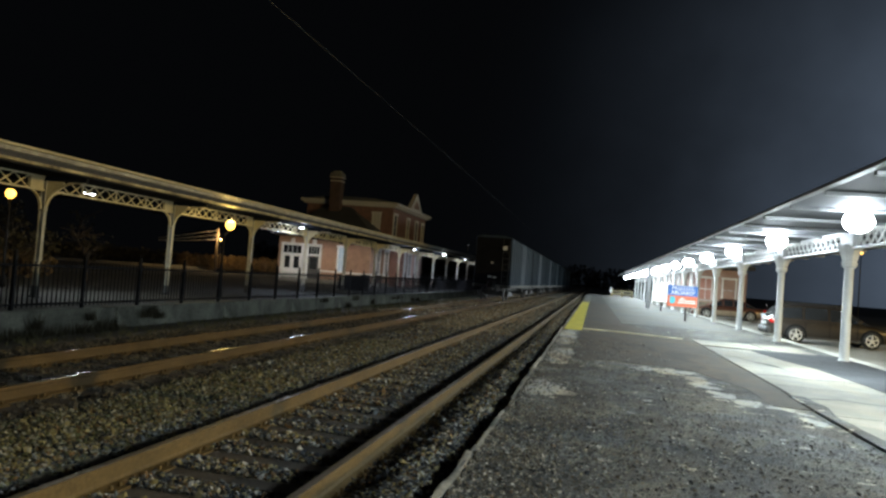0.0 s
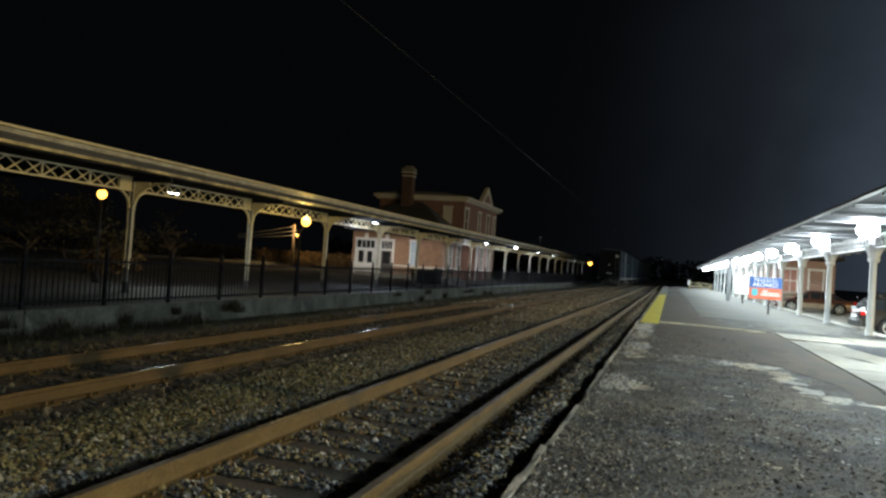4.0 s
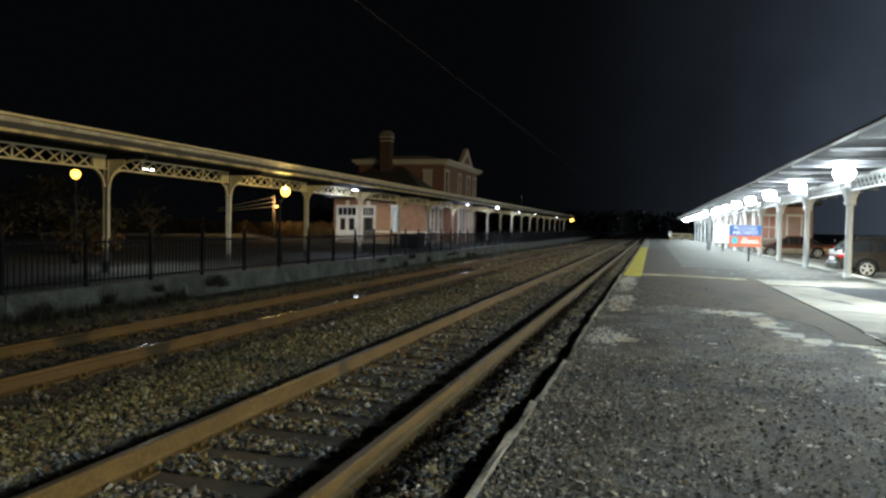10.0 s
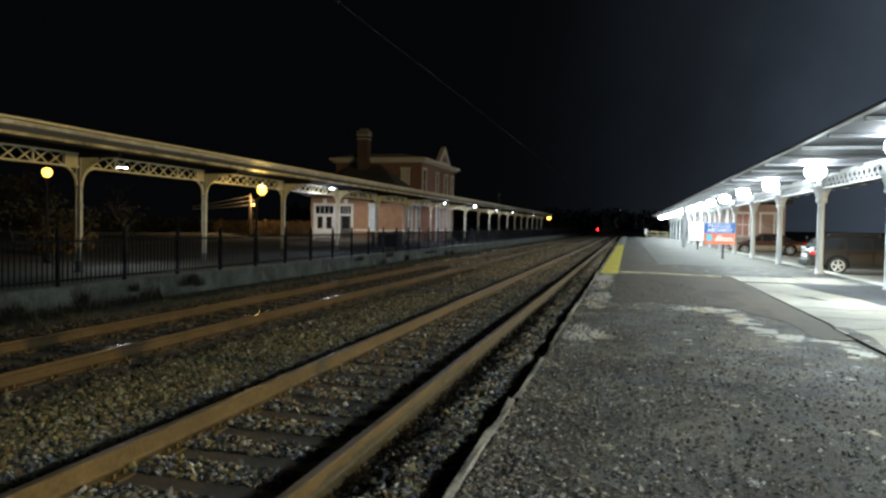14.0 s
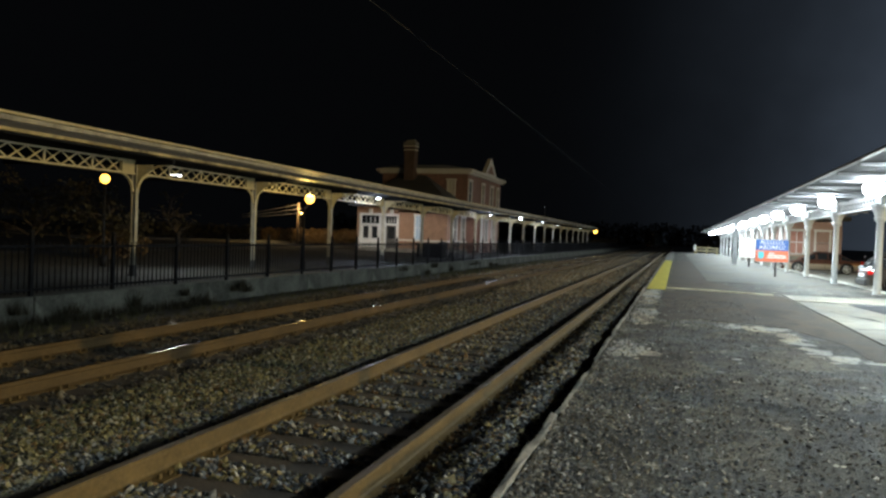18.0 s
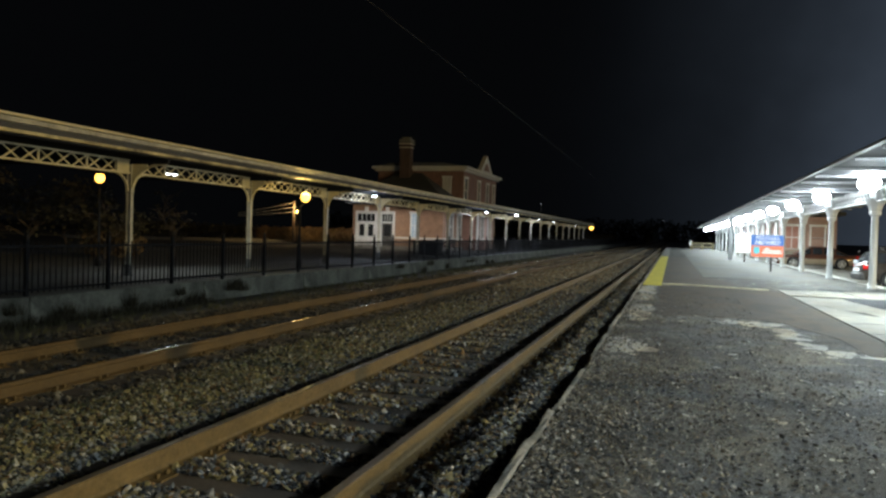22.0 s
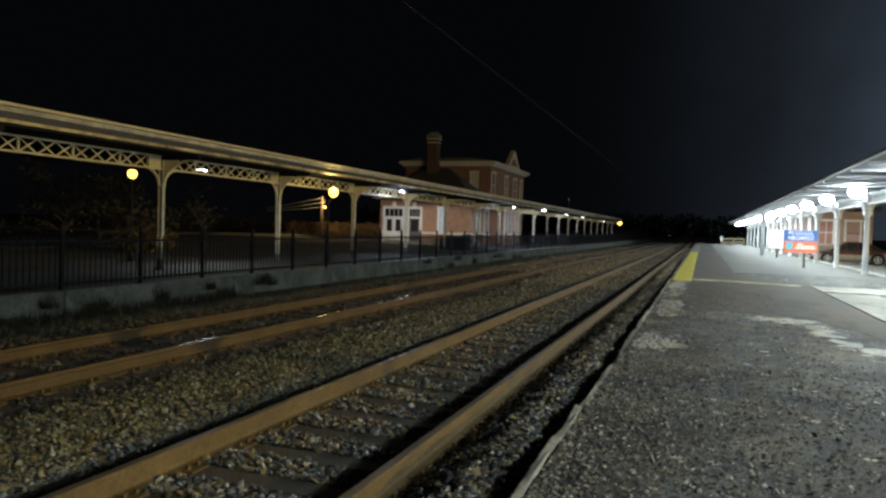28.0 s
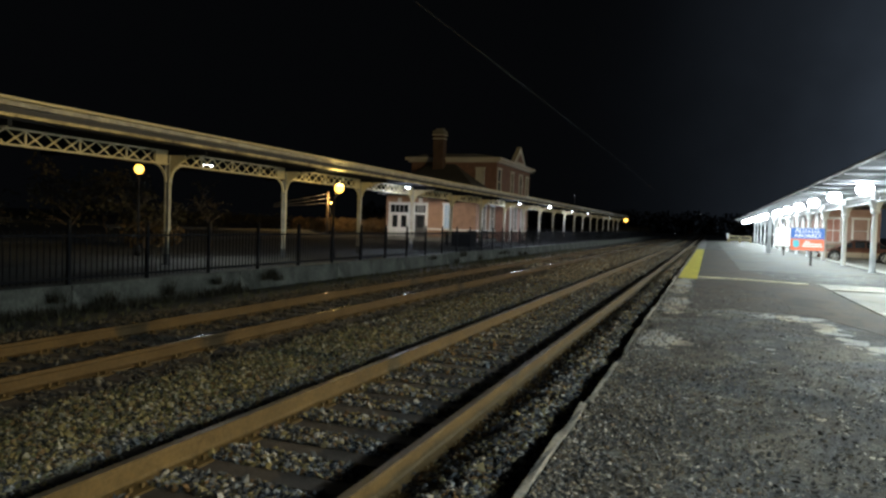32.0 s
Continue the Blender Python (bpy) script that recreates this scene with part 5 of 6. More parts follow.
            wheel.matrix_basis = pose(cx, s * (hw - 0.085), r)
            bm = bmesh.new()
            turned(bm, [(r * 0.66, -0.09), (r * 0.94, -0.10), (r, -0.07), (r, 0.07), (r * 0.94, 0.10), (r * 0.66, 0.09)], 26, axis="y")
            part("tyre", bm, TYRE, wheel, "black tyre", True)
            bm = bmesh.new()
            turned(bm, [(0.05, -0.105), (0.075, -0.095), (0.075, 0.095), (0.05, 0.105)], 12, axis="y")
            for q in range(5):
                a = 2 * math.pi * q / 5 + 0.3
                for sy in (-0.098, 0.098):
                    bar(bm, (0.05 * math.cos(a), sy, 0.05 * math.sin(a)), (r * 0.64 * math.cos(a), sy, r * 0.64 * math.sin(a)), 0.034, 4)
            for sy in (-0.096, 0.096):
                for q in range(24):
                    a, b = 2 * math.pi * q / 24, 2 * math.pi * (q + 1) / 24
                    bar(bm, (r * 0.64 * math.cos(a), sy, r * 0.64 * math.sin(a)), (r * 0.64 * math.cos(b), sy, r * 0.64 * math.sin(b)), 0.02, 4)
            part("rim", bm, ALLOY, wheel, "silver five-spoke rim")
    if estate:
        for s in (-1, 1):
            bm = bmesh.new()
            bar(bm, (-1.6 * k, s * hw * 0.70, height + 0.03), (0.2 * k, s * hw * 0.70, height + 0.03), 0.016, 6)
            for xx in (-1.58 * k, 0.18 * k):
                box(bm, xx - 0.03, xx + 0.03, s * hw * 0.70 - 0.018, s * hw * 0.70 + 0.018, height - 0.06, height + 0.03)
            part("roof_rail", bm, DARK_STEEL, top)
    return top


car("bronze estate car parked with its tail to the platform", (8.98, 30.9, -0.162), 0, CAR_GOLD, 4.5, 1.78, 1.50, True)
car("maroon saloon with tan lower sides parked nose to the platform", (8.95, 52.2, -0.17), 180, CAR_RED, 4.7, 1.8, 1.45, False, lower=CAR_TAN)


# ---- beyond the far platform ----
slab("far_road", -90, -26, -30, 250, -0.3, 0.05, TRIM_ASPHALT, "dark road behind the far station", "road")
bm = bmesh.new()
box(bm, -0.12, 0.12, 0, 30.0, 0.0, 0.24, 0.02)
bmesh.ops.transform(bm, matrix=pose(-47.0, 46.4, 0.05, 0, 0, -35.5), verts=bm.verts[:])
tagged(part("far_kerb_wall", bm, CONCRETE), "low pale wall along the far road", "wall", kind="structure")


def leaf_cloud(bm, centre, radii, count, size, rng):
    for _ in range(count):
        while True:
            p = Vector((rng.uniform(-1, 1), rng.uniform(-1, 1), rng.uniform(-1, 1)))
            if 0.25 < p.length < 1:
                break
        c = Vector((centre[0] + p.x * radii[0], centre[1] + p.y * radii[1], centre[2] + p.z * radii[2]))
        a = Vector((rng.gauss(0, 1), rng.gauss(0, 1), rng.gauss(0, 1))).normalized()
        b = a.cross(Vector((rng.gauss(0, 1), rng.gauss(0, 1), rng.gauss(0, 1)))).normalized()
        s = size * rng.uniform(0.6, 1.4)
        vs = [bm.verts.new(c + d) for d in (a * s, b * s * 0.5, -a * s, -b * s * 0.5)]
        bm.faces.new(vs)


def tree(label, foot, h, spread, seed, leaves=900):
    rng = random.Random(seed)
    top = thing("tree", label, "tree", "trees behind the far platform", place=pose(*foot))
    bm = bmesh.new()
    pts, d = [Vector((0, 0, 0))], Vector((rng.uniform(-0.1, 0.1), rng.uniform(-0.1, 0.1), 1))
    for i in range(6):
        pts.append(pts[-1] + d * h / 7 + Vector((rng.uniform(-0.12, 0.12), rng.uniform(-0.12, 0.12), 0)))
    for i, (p, q) in enumerate(zip(pts, pts[1:])):
        bar(bm, p, q, 0.15 * h / 6 * (1 - i * 0.13), 7)
    part("trunk", bm, BARK, top)
    limbs = bmesh.new()
    crown = bmesh.new()
    for i in range(16):
        p = pts[rng.randint(2, 6)]
        a = rng.uniform(0, 2 * math.pi)
        q = p + Vector((math.cos(a) * spread * rng.uniform(0.4, 0.9), math.sin(a) * spread * rng.uniform(0.4, 0.9), h * rng.uniform(0.02, 0.3)))
        mid = (p + q) / 2 + Vector((0, 0, 0.15))
        bar(limbs, p, mid, 0.04, 5)
        bar(limbs, mid, q, 0.022, 4)
        for k in range(3):
            e = q + Vector((rng.uniform(-0.5, 0.5), rng.uniform(-0.5, 0.5), rng.uniform(-0.2, 0.4)))
            bar(limbs, mid, e, 0.012, 3)
            leaf_cloud(crown, e, (0.55, 0.55, 0.4), leaves // 48, 0.09, rng)
    part("limb", limbs, BARK, top)
    part("crown", crown, LEAF, top, "sparse brown-green leaves")


tree("bare-limbed small tree lit orange by the street lamp", (-20.8, 22.6, 0.03), 2.5, 1.3, 1)
tree("sparse tree behind the far canopy", (-23.5, 21.5, 0.03), 2.6, 1.5, 2)
tree("leafy tree behind the far canopy", (-19.6, 25.2, 0.03), 2.3, 0.7, 7, 96)
tree("dark tree behind the station yard", (-27.0, 20.0, 0.03), 2.8, 1.8, 3)
tree("dark tree beside the far road", (-31.0, 31.0, 0.03), 2.8, 2.0, 4)


def hedge(label, x0, x1, y0, y1, z, h, seed, count=2600, leaf=LEAF):
    rng = random.Random(seed)
    bm = bmesh.new()
    n = max(2, int((abs(x1 - x0) + abs(y1 - y0)) / 1.2))
    for i in range(n):
        t = (i + 0.5) / n
        leaf_cloud(bm, (x0 + (x1 - x0) * t, y0 + (y1 - y0) * t, z + h * 0.5), (0.9, 0.9, h * rng.uniform(0.45, 0.6)), count // n, 0.12, rng)
    tagged(part("hedge", bm, leaf), label, "hedge", kind="stuff")


hedge("hedge beyond the far road, lamplight put into its orange-brown leaves", -38.2, -29, 61.6, 64.0, 0.05, 1.45, 5, 7000, ORANGE_LIT_LEAF)
hedge("bush behind the far platform, lamplight put into its orange-brown leaves", -21.6, -20.4, 22.9, 23.5, 0.03, 1.2, 11, 800, ORANGE_LIT_LEAF)
hedge("dark bushes beyond the far road", -62, -39.5, 65, 63, 0.05, 1.7, 6, 4200)
# pale slab added where lamplight falls on the far road
slab("verge", -72, -27, 53.0, 57.5, -0.1, 0.10, CONCRETE, "pale strip added for the lamplight on the far road", "footway")
hedge("dark bushes at the end of the far platform", -16, -12, 146, 158, 0.0, 2.0, 8, 1500)

# unseen woods, added as a dark band behind the train
rng = random.Random(77)
bm = bmesh.new()
for i in range(64):
    leaf_cloud(bm, (-230 + 4.2 * i + rng.uniform(-1, 1), 462 + rng.uniform(-4, 4), 4.5), (4.5, 3.0, rng.uniform(7.0, 11.0)), 260, 0.9, rng)
tagged(part("far_woods", bm, LEAF), "black leaf band added at the end of the line", "woods", kind="stuff")


def utility_pole(place, h):
    top = thing("utility_pole", "wooden utility pole lit orange by the street lamp", "utility pole", place=pose(*place))
    bm = bmesh.new()
    turned(bm, [(0.16, 0), (0.10, h)], 9)
    part("pole", bm, BARK, top)
    bm = bmesh.new()
    box(bm, -0.12, 0.3, -0.05, 0.05, h - 0.62, h - 0.54)
    part("crossarm", bm, BARK, top)
    for k in range(3):
        bm = bmesh.new()
        p = Vector((-0.1, 0, h - 0.2 - 0.42 * k))
        for i in range(8):
            q = p + Vector((-0.6, -0.2, (-0.15, -0.12, -0.08)[k] + 0.004 * i))
            bar(bm, p, q, 0.024, 4)
            p = q
        part("cable", bm, GALVANISED, top)


utility_pole((-33.65, 60.0, 0.05), 3.9)
street_lamp("small orange lamp beside the far hedge", (-33.1, 59.6, 0.05), 2.82, 400, r=0.10, colour=(1.0, 0.64, 0.24))

# a wire that runs along the line, high over the far track
bm = bmesh.new()
n = 24
for i in range(n):
    ya, yb = -40 + 15 * i, -40 + 15 * (i + 1)
    bar(bm, (-8.3, ya, 7.75 + 0.15 * math.sin(ya * 0.03)), (-8.3, yb, 7.75 + 0.15 * math.sin(yb * 0.03)), 0.008, 4)
line = thing("overhead_wire", "thin grey wire strung high along the railway", "wire")
part("wire", bm, DARK_STEEL, line)
for yy in (-40, 320):
    bm = bmesh.new()
    turned(bm, [(0.16, -0.42), (0.11, 7.9)], 8, (-8.45, yy, 0))
    part("pole", bm, BARK, line, "dark wooden pole")

# small lights of far buildings and signals in the dark
for x, y, z in ((-13.3, 170.0, 1.7), (-2.44, 210.0, 6.33), (-9.5, 230.0, 0.56), (-16.7, 95.0, 5.5), (16.45, 75.0, 0.83)):
    globe_lamp("distant_lamp", "tiny far-off lamp in the darkness", "lamp", "distant lamps", (x, y, z), GLOW_FAR, 0.035 if y < 200 else 0.06)
    bm = bmesh.new()
    turned(bm, [(0.04, -0.42), (0.03, z - 0.07)], 8, (x, y, 0.0))
    tagged(part("lamp_pole", bm, DARK_STEEL), "thin dark pole of a distant lamp", "lamp pole")
# ---- loose stones ----
TONES = [(0.014, 0.017, 0.022), (0.077, 0.079, 0.077), (0.172, 0.140, 0.053), (0.032, 0.035, 0.038), (0.318, 0.305, 0.267), (0.127, 0.073, 0.026), (0.019, 0.022, 0.026),
         (0.101, 0.111, 0.117), (0.217, 0.185, 0.095), (0.045, 0.038, 0.028)]
DIRTY_TONES = [(0.011, 0.011, 0.009), (0.038, 0.034, 0.026), (0.068, 0.053, 0.030), (0.019, 0.017, 0.015), (0.112, 0.098, 0.068)]
DIRTY_STONES = stone_material("oily_stones", DIRTY_TONES)
STONES = stone_material("ballast_stones", TONES)
OLIVE_TONES = [(0.014, 0.016, 0.014), (0.073, 0.073, 0.049), (0.142, 0.122, 0.049), (0.034, 0.034, 0.022), (0.215, 0.207, 0.157), (0.098, 0.064, 0.025), (0.064, 0.069, 0.027), (0.177, 0.152, 0.069)]
OLIVE_STONES = stone_material("olive_ballast_stones", OLIVE_TONES)


def bed(x, y):
    """The top of the stones: heaped between the tracks, and away from the ties."""
    for c in (NEAR_TRACK, FAR_TRACK):
        if abs(x - c) < 1.27:
            d = abs((y + 1.76 + TIE_STEP / 2) % TIE_STEP - TIE_STEP / 2)
            if abs(x - c) < 0.68:
                u = (x - c) / 0.68
                low = 0.012 - 0.055 * max(0.0, u) ** 1.5
                return BED_Z + low if d > 0.13 else BED_Z - 0.10
            if x > c and c == NEAR_TRACK:
                return BED_Z + min(0.185, 0.185 * max(0.0, (x - c - 0.85) / 0.38)) - (0.0 if d > 0.12 else 0.03)
            return BED_Z - (0.01 if d > 0.12 else 0.05)
    if x > -1.5:
        return BED_Z + (0.185 if x < -1.15 else 0.185 - 0.15 * (x + 1.15)) + 0.02 * math.sin(y * 4.1)
    return BED_Z + 0.03 + 0.05 * max(0.0, 1 - abs(x + 4.56) / 0.7) + 0.015 * math.sin(x * 5 + y * 1.7) * math.sin(y * 3.1)


scatter("ballast", (-4.1, -0.97, 2.5, 16.0), 62000, 0.050, bed, STONES, 1, "loose grey and brown ballast stones between the rails", "ballast")
scatter("ballast", (-5.2, -3.75, 2.5, 16.0), 24000, 0.050, bed, OLIVE_STONES, 8, "olive and yellow-brown ballast stones between the tracks", "ballast")
scatter("ballast", (-5.2, -0.97, 10.0, 30.0), 29000, 0.052, bed, STONES, 2, "loose ballast stones farther along the tracks", "ballast")
scatter("ballast", (-8.7, -5.1, 3.0, 30.0), 31000, 0.055, bed, DIRTY_STONES, 3, "oily dark ballast stones on the second track", "ballast")
# warm light farther along the tracks is put into these browner, paler stones
WARM_LIT_STONES = stone_material("warm_lit_stones", [(0.05, 0.042, 0.03), (0.20, 0.165, 0.10), (0.33, 0.27, 0.16), (0.10, 0.09, 0.07), (0.42, 0.39, 0.31), (0.24, 0.15, 0.07), (0.14, 0.13, 0.11)])
scatter("ballast", (-5.4, -0.97, 22.0, 40.0), 16000, 0.055, bed, WARM_LIT_STONES, 17, "brown ballast stones along the near track, warm light put into their colour", "ballast")
scatter("ballast", (-8.4, -0.97, 28.0, 80.0), 22000, 0.08, bed, WARM_LIT_STONES, 4, "coarse ballast stones far along the tracks", "ballast")
scatter("ballast", (-8.4, -0.97, -9.0, 3.2), 9000, 0.06, bed, STONES, 12, "loose ballast stones at the near end of the tracks", "ballast")
GRIT = stone_material("platform_grit", [(0.04, 0.041, 0.042), (0.17, 0.17, 0.157), (0.24, 0.23, 0.20), (0.06, 0.06, 0.06), (0.36, 0.35, 0.32), (0.10, 0.085, 0.06), (0.05, 0.055, 0.065), (0.16, 0.13, 0.10), (0.08, 0.078, 0.07), (0.12, 0.12, 0.115), (0.10, 0.10, 0.10), (0.055, 0.058, 0.06)])
scatter("loose_grit", (-0.8, 3.0, 2.2, 16.0), 13000, 0.012, lambda x, y: 0.0, GRIT, 5, "loose grit and small stones on the asphalt", "grit", 0.35)
scatter("loose_grit", (-0.84, 1.6, 2.4, 20.0), 9000, 0.028, lambda x, y: 0.0, GRIT, 6, "loose ballast stones strewn along the platform edge", "grit", 0.6, 3.0)

scatter("loose_grit", (-0.8, 3.0, 2.2, 9.5), 6500, 0.025, lambda x, y: -0.004, GRIT, 7, "coarse gravel bedded in the worn asphalt", "grit", 0.5)
scatter("loose_grit", (-0.82, 2.2, 2.2, 8.0), 1500, 0.040, lambda x, y: -0.006, GRIT, 9, "ballast stones kicked up onto the platform", "grit", 0.5, 1.8)
scatter("loose_grit", (-0.8, 3.0, -9.0, 2.4), 2500, 0.03, lambda x, y: -0.004, GRIT, 13, "coarse gravel bedded in the asphalt near the platform end", "grit", 0.5)


LUMPS = stone_material("asphalt_lumps", [(0.042, 0.039, 0.033), (0.065, 0.063, 0.056), (0.05, 0.048, 0.040), (0.085, 0.083, 0.076), (0.045, 0.040, 0.032), (0.11, 0.108, 0.098), (0.03, 0.032, 0.036)])
scatter("loose_grit", (-0.75, 3.0, 2.3, 8.5), 5500, 0.034, lambda x, y: -0.008, LUMPS, 14, "dark crumbled lumps of the worn asphalt", "grit", 0.55)
SHOULDER = stone_material("edge_gravel", [(0.05, 0.046, 0.036), (0.13, 0.115, 0.08), (0.20, 0.185, 0.14), (0.07, 0.07, 0.066), (0.28, 0.26, 0.21), (0.10, 0.075, 0.045), (0.035, 0.036, 0.036), (0.15, 0.15, 0.14)])
scatter("loose_grit", (-0.83, 0.5, 2.2, 8.6), 7500, 0.027, lambda x, y: -0.003, SHOULDER, 15, "brown gravel gathered along the platform edge", "grit", 0.6, 3.4)


def weeds(label, area, count, h, z, seed, leaf=GRASS):
    rng = random.Random(seed)
    bm = bmesh.new()
    for _ in range(count):
        x, y = rng.uniform(area[0], area[1]), rng.uniform(area[2], area[3])
        for k in range(7):
            a = rng.uniform(0, 6.28)
            t = Vector((math.cos(a), math.sin(a), 0))
            s = h * rng.uniform(0.5, 1.3)
            p = Vector((x, y, z)) + t * 0.03
            vs = [bm.verts.new(q) for q in (p - t.cross(Vector((0, 0, 1))) * 0.008, p + t.cross(Vector((0, 0, 1))) * 0.008, p + t * s * 0.4 + Vector((0, 0, s)))]
            bm.faces.new(vs)
    tagged(part("weeds", bm, leaf), label, "weeds", kind="stuff")


weeds("dry weeds along the foot of the concrete wall", (-10.7, -8.9, 4, 60), 1500, 0.11, -0.42, 9)
weeds("dark tangled weeds against the concrete wall", (-10.72, -10.4, 5, 15), 350, 0.22, -0.42, 10, LEAF)

rng = random.Random(31)
for i in range(16):
    yy = rng.uniform(9, 44)
    weeds("dark tuft of weeds growing out of the wall", (-10.79, -10.6, yy, yy + rng.uniform(0.2, 0.8)), 14, rng.uniform(0.16, 0.34), rng.uniform(-0.42, -0.1), 40 + i, LEAF)

# ---- the train ----
def boxcar(label, last=False):
    """A boxcar with its rear end at y = 0, going to +y; z = 0 is the rail head."""
    top = thing("boxcar", label, "freight car", "freight train")
    L, hw, z0, z1 = 17.0, 1.2, 1.06, 4.22
    bm = bmesh.new()
    box(bm, -hw, hw, 0.25, L - 0.25, z0, z1, 0.02)
    part("body", bm, WAGON, top, "blue-grey ribbed steel body")
    bm = bmesh.new()
    prism(bm, [(-hw - 0.04, z1), (hw + 0.04, z1), (hw * 0.6, z1 + 0.11), (-hw * 0.6, z1 + 0.11)], 0.2, L - 0.2)
    part("roof", bm, WAGON, top)
    bm = bmesh.new()
    box(bm, -0.05, 0.03, -0.06, 0.06, z0, z1 - 0.04, 0.006)
    rib = mesh_of("rib", bm, WAGON)
    for s in (-1, 1):
        for k in range(13):
            if 5 <= k <= 7:
                continue
            piece("rib", rib, top, pose(s * (hw + 0.03), 0.5 + k * (L - 1.0) / 12, 0, 0, 0, 0 if s > 0 else 180))
        bm = bmesh.new()
        box(bm, s * hw - 0.05, s * hw + 0.05, L / 2 - 1.5, L / 2 + 1.5, z0 + 0.05, z1 - 0.15, 0.015)
        part("sliding_door", bm, WAGON, top, "pale sliding door")
        bm = bmesh.new()
        box(bm, s * (hw + 0.02) - 0.05, s * (hw + 0.02) + 0.05, 0.2, L - 0.2, z0 - 0.18, z0 + 0.02, 0.01)
        part("side_sill", bm, OLD_CONCRETE, top, "pale scuffed side sill")
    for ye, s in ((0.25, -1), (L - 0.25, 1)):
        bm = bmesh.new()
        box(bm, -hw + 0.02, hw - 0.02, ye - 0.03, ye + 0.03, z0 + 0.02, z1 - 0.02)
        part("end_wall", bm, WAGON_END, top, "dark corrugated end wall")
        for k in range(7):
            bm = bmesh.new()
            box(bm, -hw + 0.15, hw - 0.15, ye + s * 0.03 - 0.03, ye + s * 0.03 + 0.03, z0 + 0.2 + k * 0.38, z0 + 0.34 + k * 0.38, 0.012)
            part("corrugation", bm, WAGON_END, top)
        bm = bmesh.new()
        for sx in (hw - 0.55, hw - 0.12):
            bar(bm, (sx, ye + s * 0.12, 0.75), (sx, ye + s * 0.12, z1 - 0.1), 0.015, 5)
        for k in range(8):
            bar(bm, (hw - 0.55, ye + s * 0.12, 0.85 + k * 0.4), (hw - 0.12, ye + s * 0.12, 0.85 + k * 0.4), 0.012, 5)
        part("ladder", bm, DARK_STEEL, top)
        bm = bmesh.new()
        box(bm, -0.14, 0.14, ye + s * 0.05 - 0.35, ye + s * 0.05 + 0.35, 0.72, 0.98, 0.03)
        part("coupler", bm, DARK_STEEL, top, "heavy steel coupler")
    bm = bmesh.new()
    box(bm, -0.35, 0.35, 0.4, L - 0.4, 0.62, z0, 0.02)
    box(bm, -hw, hw, L / 2 - 0.15, L / 2 + 0.15, 0.75, z0)
    part("underframe", bm, DARK_STEEL, top)
    for yt in (2.2, L - 2.2):
        truck = new("truck")
        truck.parent = top
        truck.matrix_basis = pose(0, yt, 0)
        for s in (-1, 1):
            bm = bmesh.new()
            prism(bm, [(-1.25, 0.36), (-0.9, 0.62), (0.9, 0.62), (1.25, 0.36), (0.6, 0.30), (-0.6, 0.30)], s * 1.0 - 0.07, s * 1.0 + 0.07, "x")
            part("side_frame", bm, DARK_STEEL, truck)
        for ya in (-0.86, 0.86):
            bm = bmesh.new()
            for s in (-1, 1):
                turned(bm, [(0.44, s * 0.735 - 0.05), (0.42, s * 0.735 + 0.04), (0.30, s * 0.735 + 0.06)], 20, (0, ya, 0.42), axis="x")
            bar(bm, (-0.85, ya, 0.42), (0.85, ya, 0.42), 0.07, 8)
            part("wheelset", bm, DARK_STEEL, truck)
        bm = bmesh.new()
        box(bm, -0.95, 0.95, -0.2, 0.2, 0.4, 0.68, 0.02)
        part("bolster", bm, DARK_STEEL, truck)
    if last:
        for (xa, xb, za, zb) in ((0.64, 0.90, 3.40, 3.66), (-0.12, 0.04, 2.46, 2.58), (-0.28, -0.02, 1.52, 1.64), (0.06, 0.28, 1.50, 1.62), (-0.10, 0.0, 1.02, 1.30)):
            bm = bmesh.new()
            box(bm, xa, xb, 0.11, 0.18, za, zb, 0.006)
            part("placard", bm, STONE_TRIM, top, "small pale reflective plate")
    return top


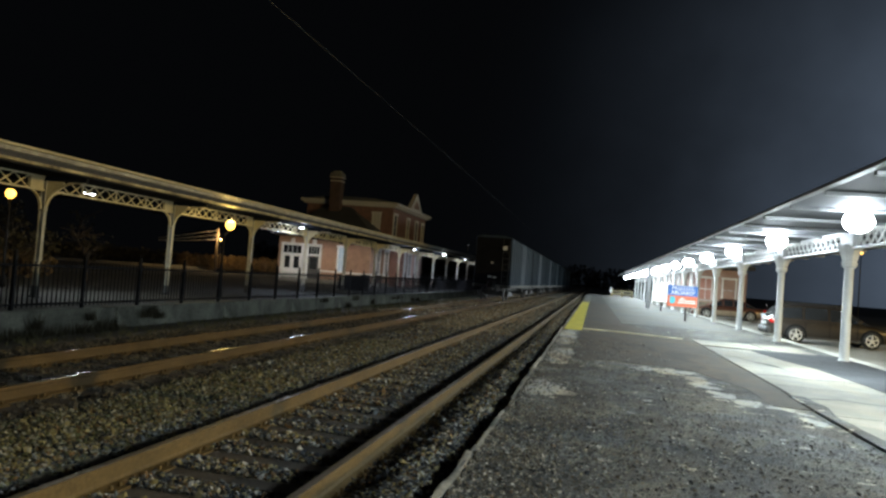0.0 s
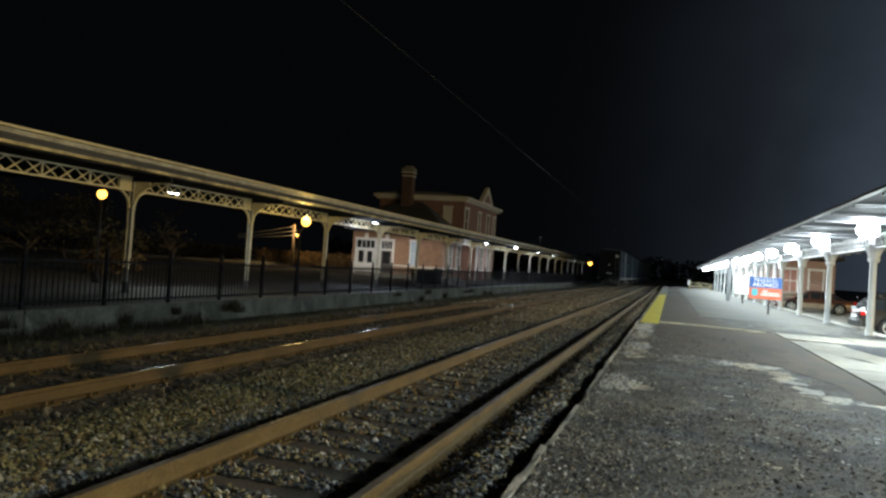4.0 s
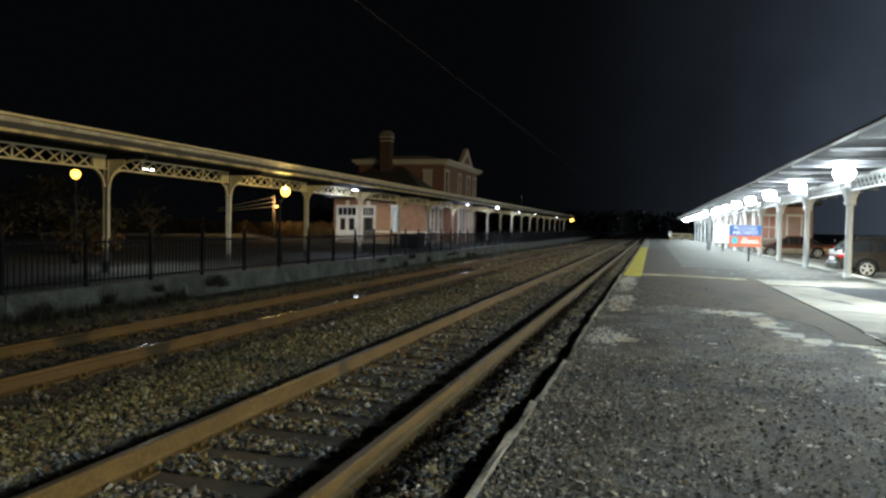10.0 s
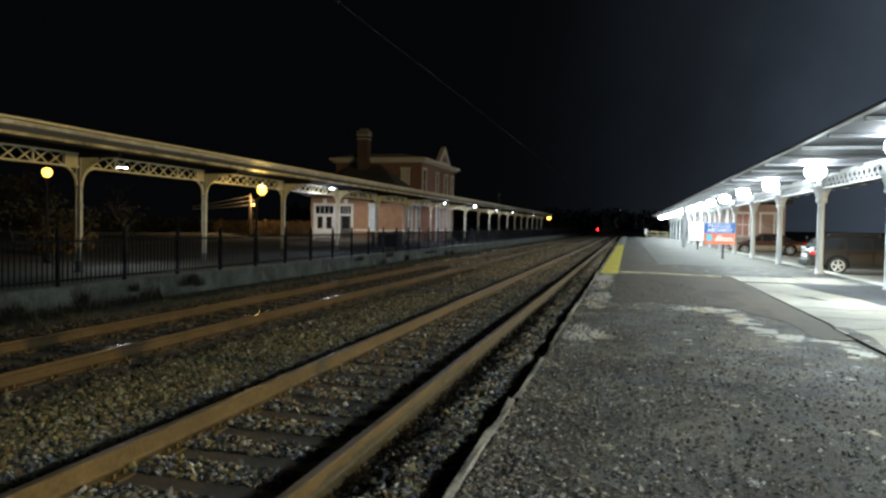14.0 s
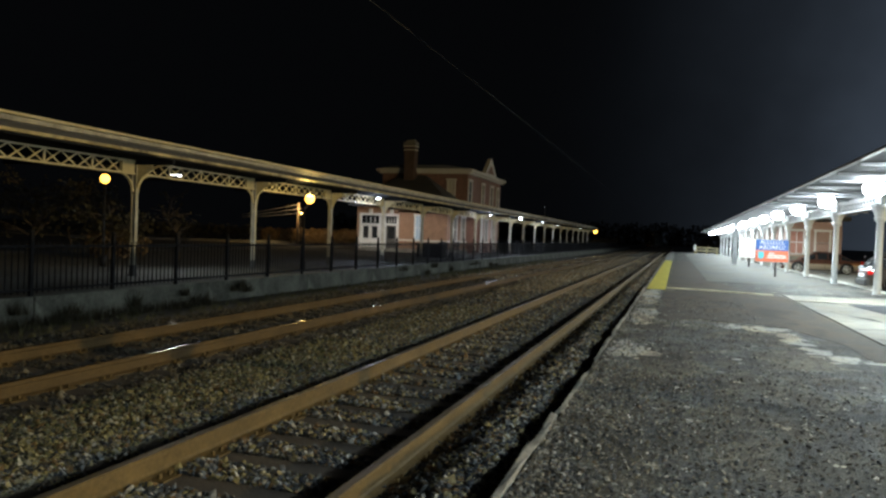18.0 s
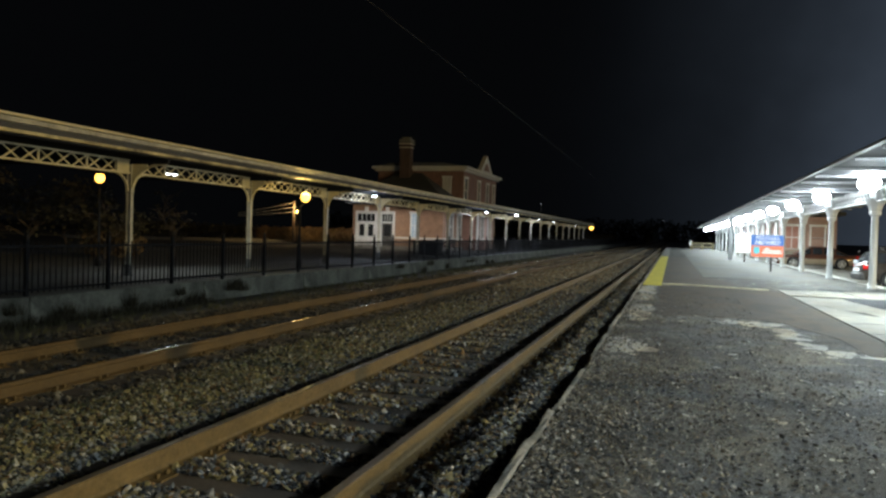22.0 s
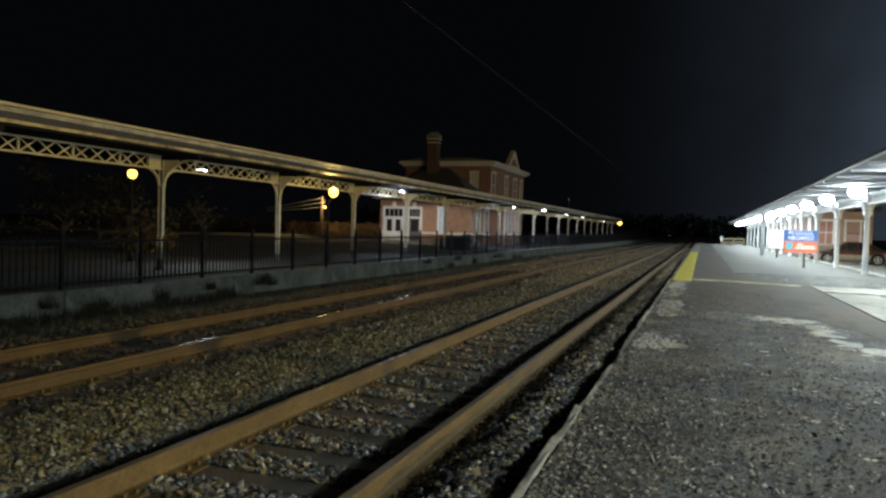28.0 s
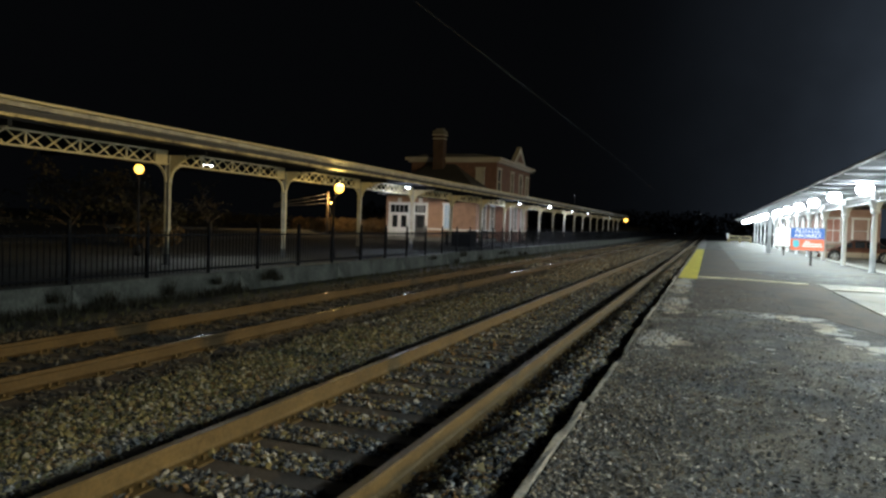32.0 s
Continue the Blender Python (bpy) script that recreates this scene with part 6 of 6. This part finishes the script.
def tail_light(parent):
    """The flashing rear light: a lens deep in a hood, added to turn and make the flash."""
    holder = new("rear_marker")
    holder.parent = parent
    holder.matrix_basis = pose(0.05, -0.32, 1.09)
    tagged(holder, "red flashing rear marker")
    bm = bmesh.new()
    box(bm, -0.10, 0.10, 0.28, 0.50, -0.38, 0.12, 0.015)
    box(bm, -0.06, 0.06, -0.02, 0.34, -0.27, -0.215)
    part("case", bm, DARK_STEEL, holder, "dark metal case")
    # shroud added so the turned-away lens does not light the end wall
    bm = bmesh.new()
    a0, a1, seg = radians(-50), radians(230), 20
    outer = [(0.27 * math.cos(a0 + (a1 - a0) * i / seg), 0.27 * math.sin(a0 + (a1 - a0) * i / seg)) for i in range(seg + 1)]
    inner = [(0.255 * math.cos(a0 + (a1 - a0) * i / seg), 0.255 * math.sin(a0 + (a1 - a0) * i / seg)) for i in range(seg + 1)]
    prism(bm, outer + inner[::-1], -0.20, 0.20, "z")
    for z in (-0.215, 0.20):
        prism(bm, outer, z, z + 0.015, "z")
    part("shroud", bm, FENCE_IRON, holder, "dark shroud added round the lens to block its light")
    bm = bmesh.new()
    r, d, n = 0.175, 0.17, 20
    ring = []
    for rad, yy in ((r + 0.012, 0.03), (r + 0.012, -d), (r, -d), (r, 0.0)):
        ring.append([bm.verts.new((rad * math.cos(2 * math.pi * i / n), yy, rad * math.sin(2 * math.pi * i / n))) for i in range(n)])
    for a, b in zip(ring, ring[1:]):
        for i in range(n):
            bm.faces.new((a[i], a[(i + 1) % n], b[(i + 1) % n], b[i]))
    bm.faces.new(ring[0])
    bmesh.ops.recalc_face_normals(bm, faces=bm.faces[:])
    hood_mesh = mesh_of("hood", bm, FENCE_IRON)
    hood = new("hood", hood_mesh)
    hood.parent = holder
    bm = bmesh.new()
    turned(bm, [(r * 0.98, 0.0), (r * 0.9, -0.015), (r * 0.5, -0.028)], 20, axis="y")
    part("lens", bm, GLOW_RED, hood, "glowing red lens")
    return hood


CARS = [boxcar("last boxcar of a freight train with a red rear light", True)]
for i in range(6):
    CARS.append(boxcar("blue-grey boxcar of a departing freight train"))
HOOD = tail_light(CARS[0])

# where the rear end of the train is: seconds, metres along the track
TRAIN = [(0, 47.7), (1, 56.7), (2, 65.8), (3, 74.7), (4, 83.6), (5, 92.4), (6.5, 105.6), (8, 118.4), (9.5, 130.7), (11, 143.1), (12.5, 155.0),
         (14, 166.5), (15.5, 177.7), (17, 188.5), (18.5, 198.9), (20, 209.3), (21.5, 219.5), (23, 229.4), (24.5, 239.2), (26, 248.9), (27.5, 258.6),
         (29, 268.1), (30.5, 277.3), (32, 286.4)]
FLASH, PERIOD = 0.45, 1.508


def motions():
    for i, c in enumerate(CARS):
        walk(c, [(t, pose(FAR_TRACK, y + 17.6 * i, RAIL_Z)) for t, y in TRAIN])
    steps = int(32.0 / PERIOD * 6) + 2
    rows = [(max(0.0, FLASH - PERIOD + PERIOD * k / 6), 60.0 * k) for k in range(4, steps + 8)]
    # far down the line the light is lost from view
    rows = [r for r in rows if r[0] < 31.2]
    last = rows[-1][1]
    rows = [(0.0, 360.0 * (PERIOD - FLASH) / PERIOD)] + [r for r in rows if 0.05 < r[0] < 31.9] + [(32.0, last + 40.0)]
    walk(HOOD, [(t, pose(0, 0, 0, 0, 0, a)) for t, a in rows])


motions()
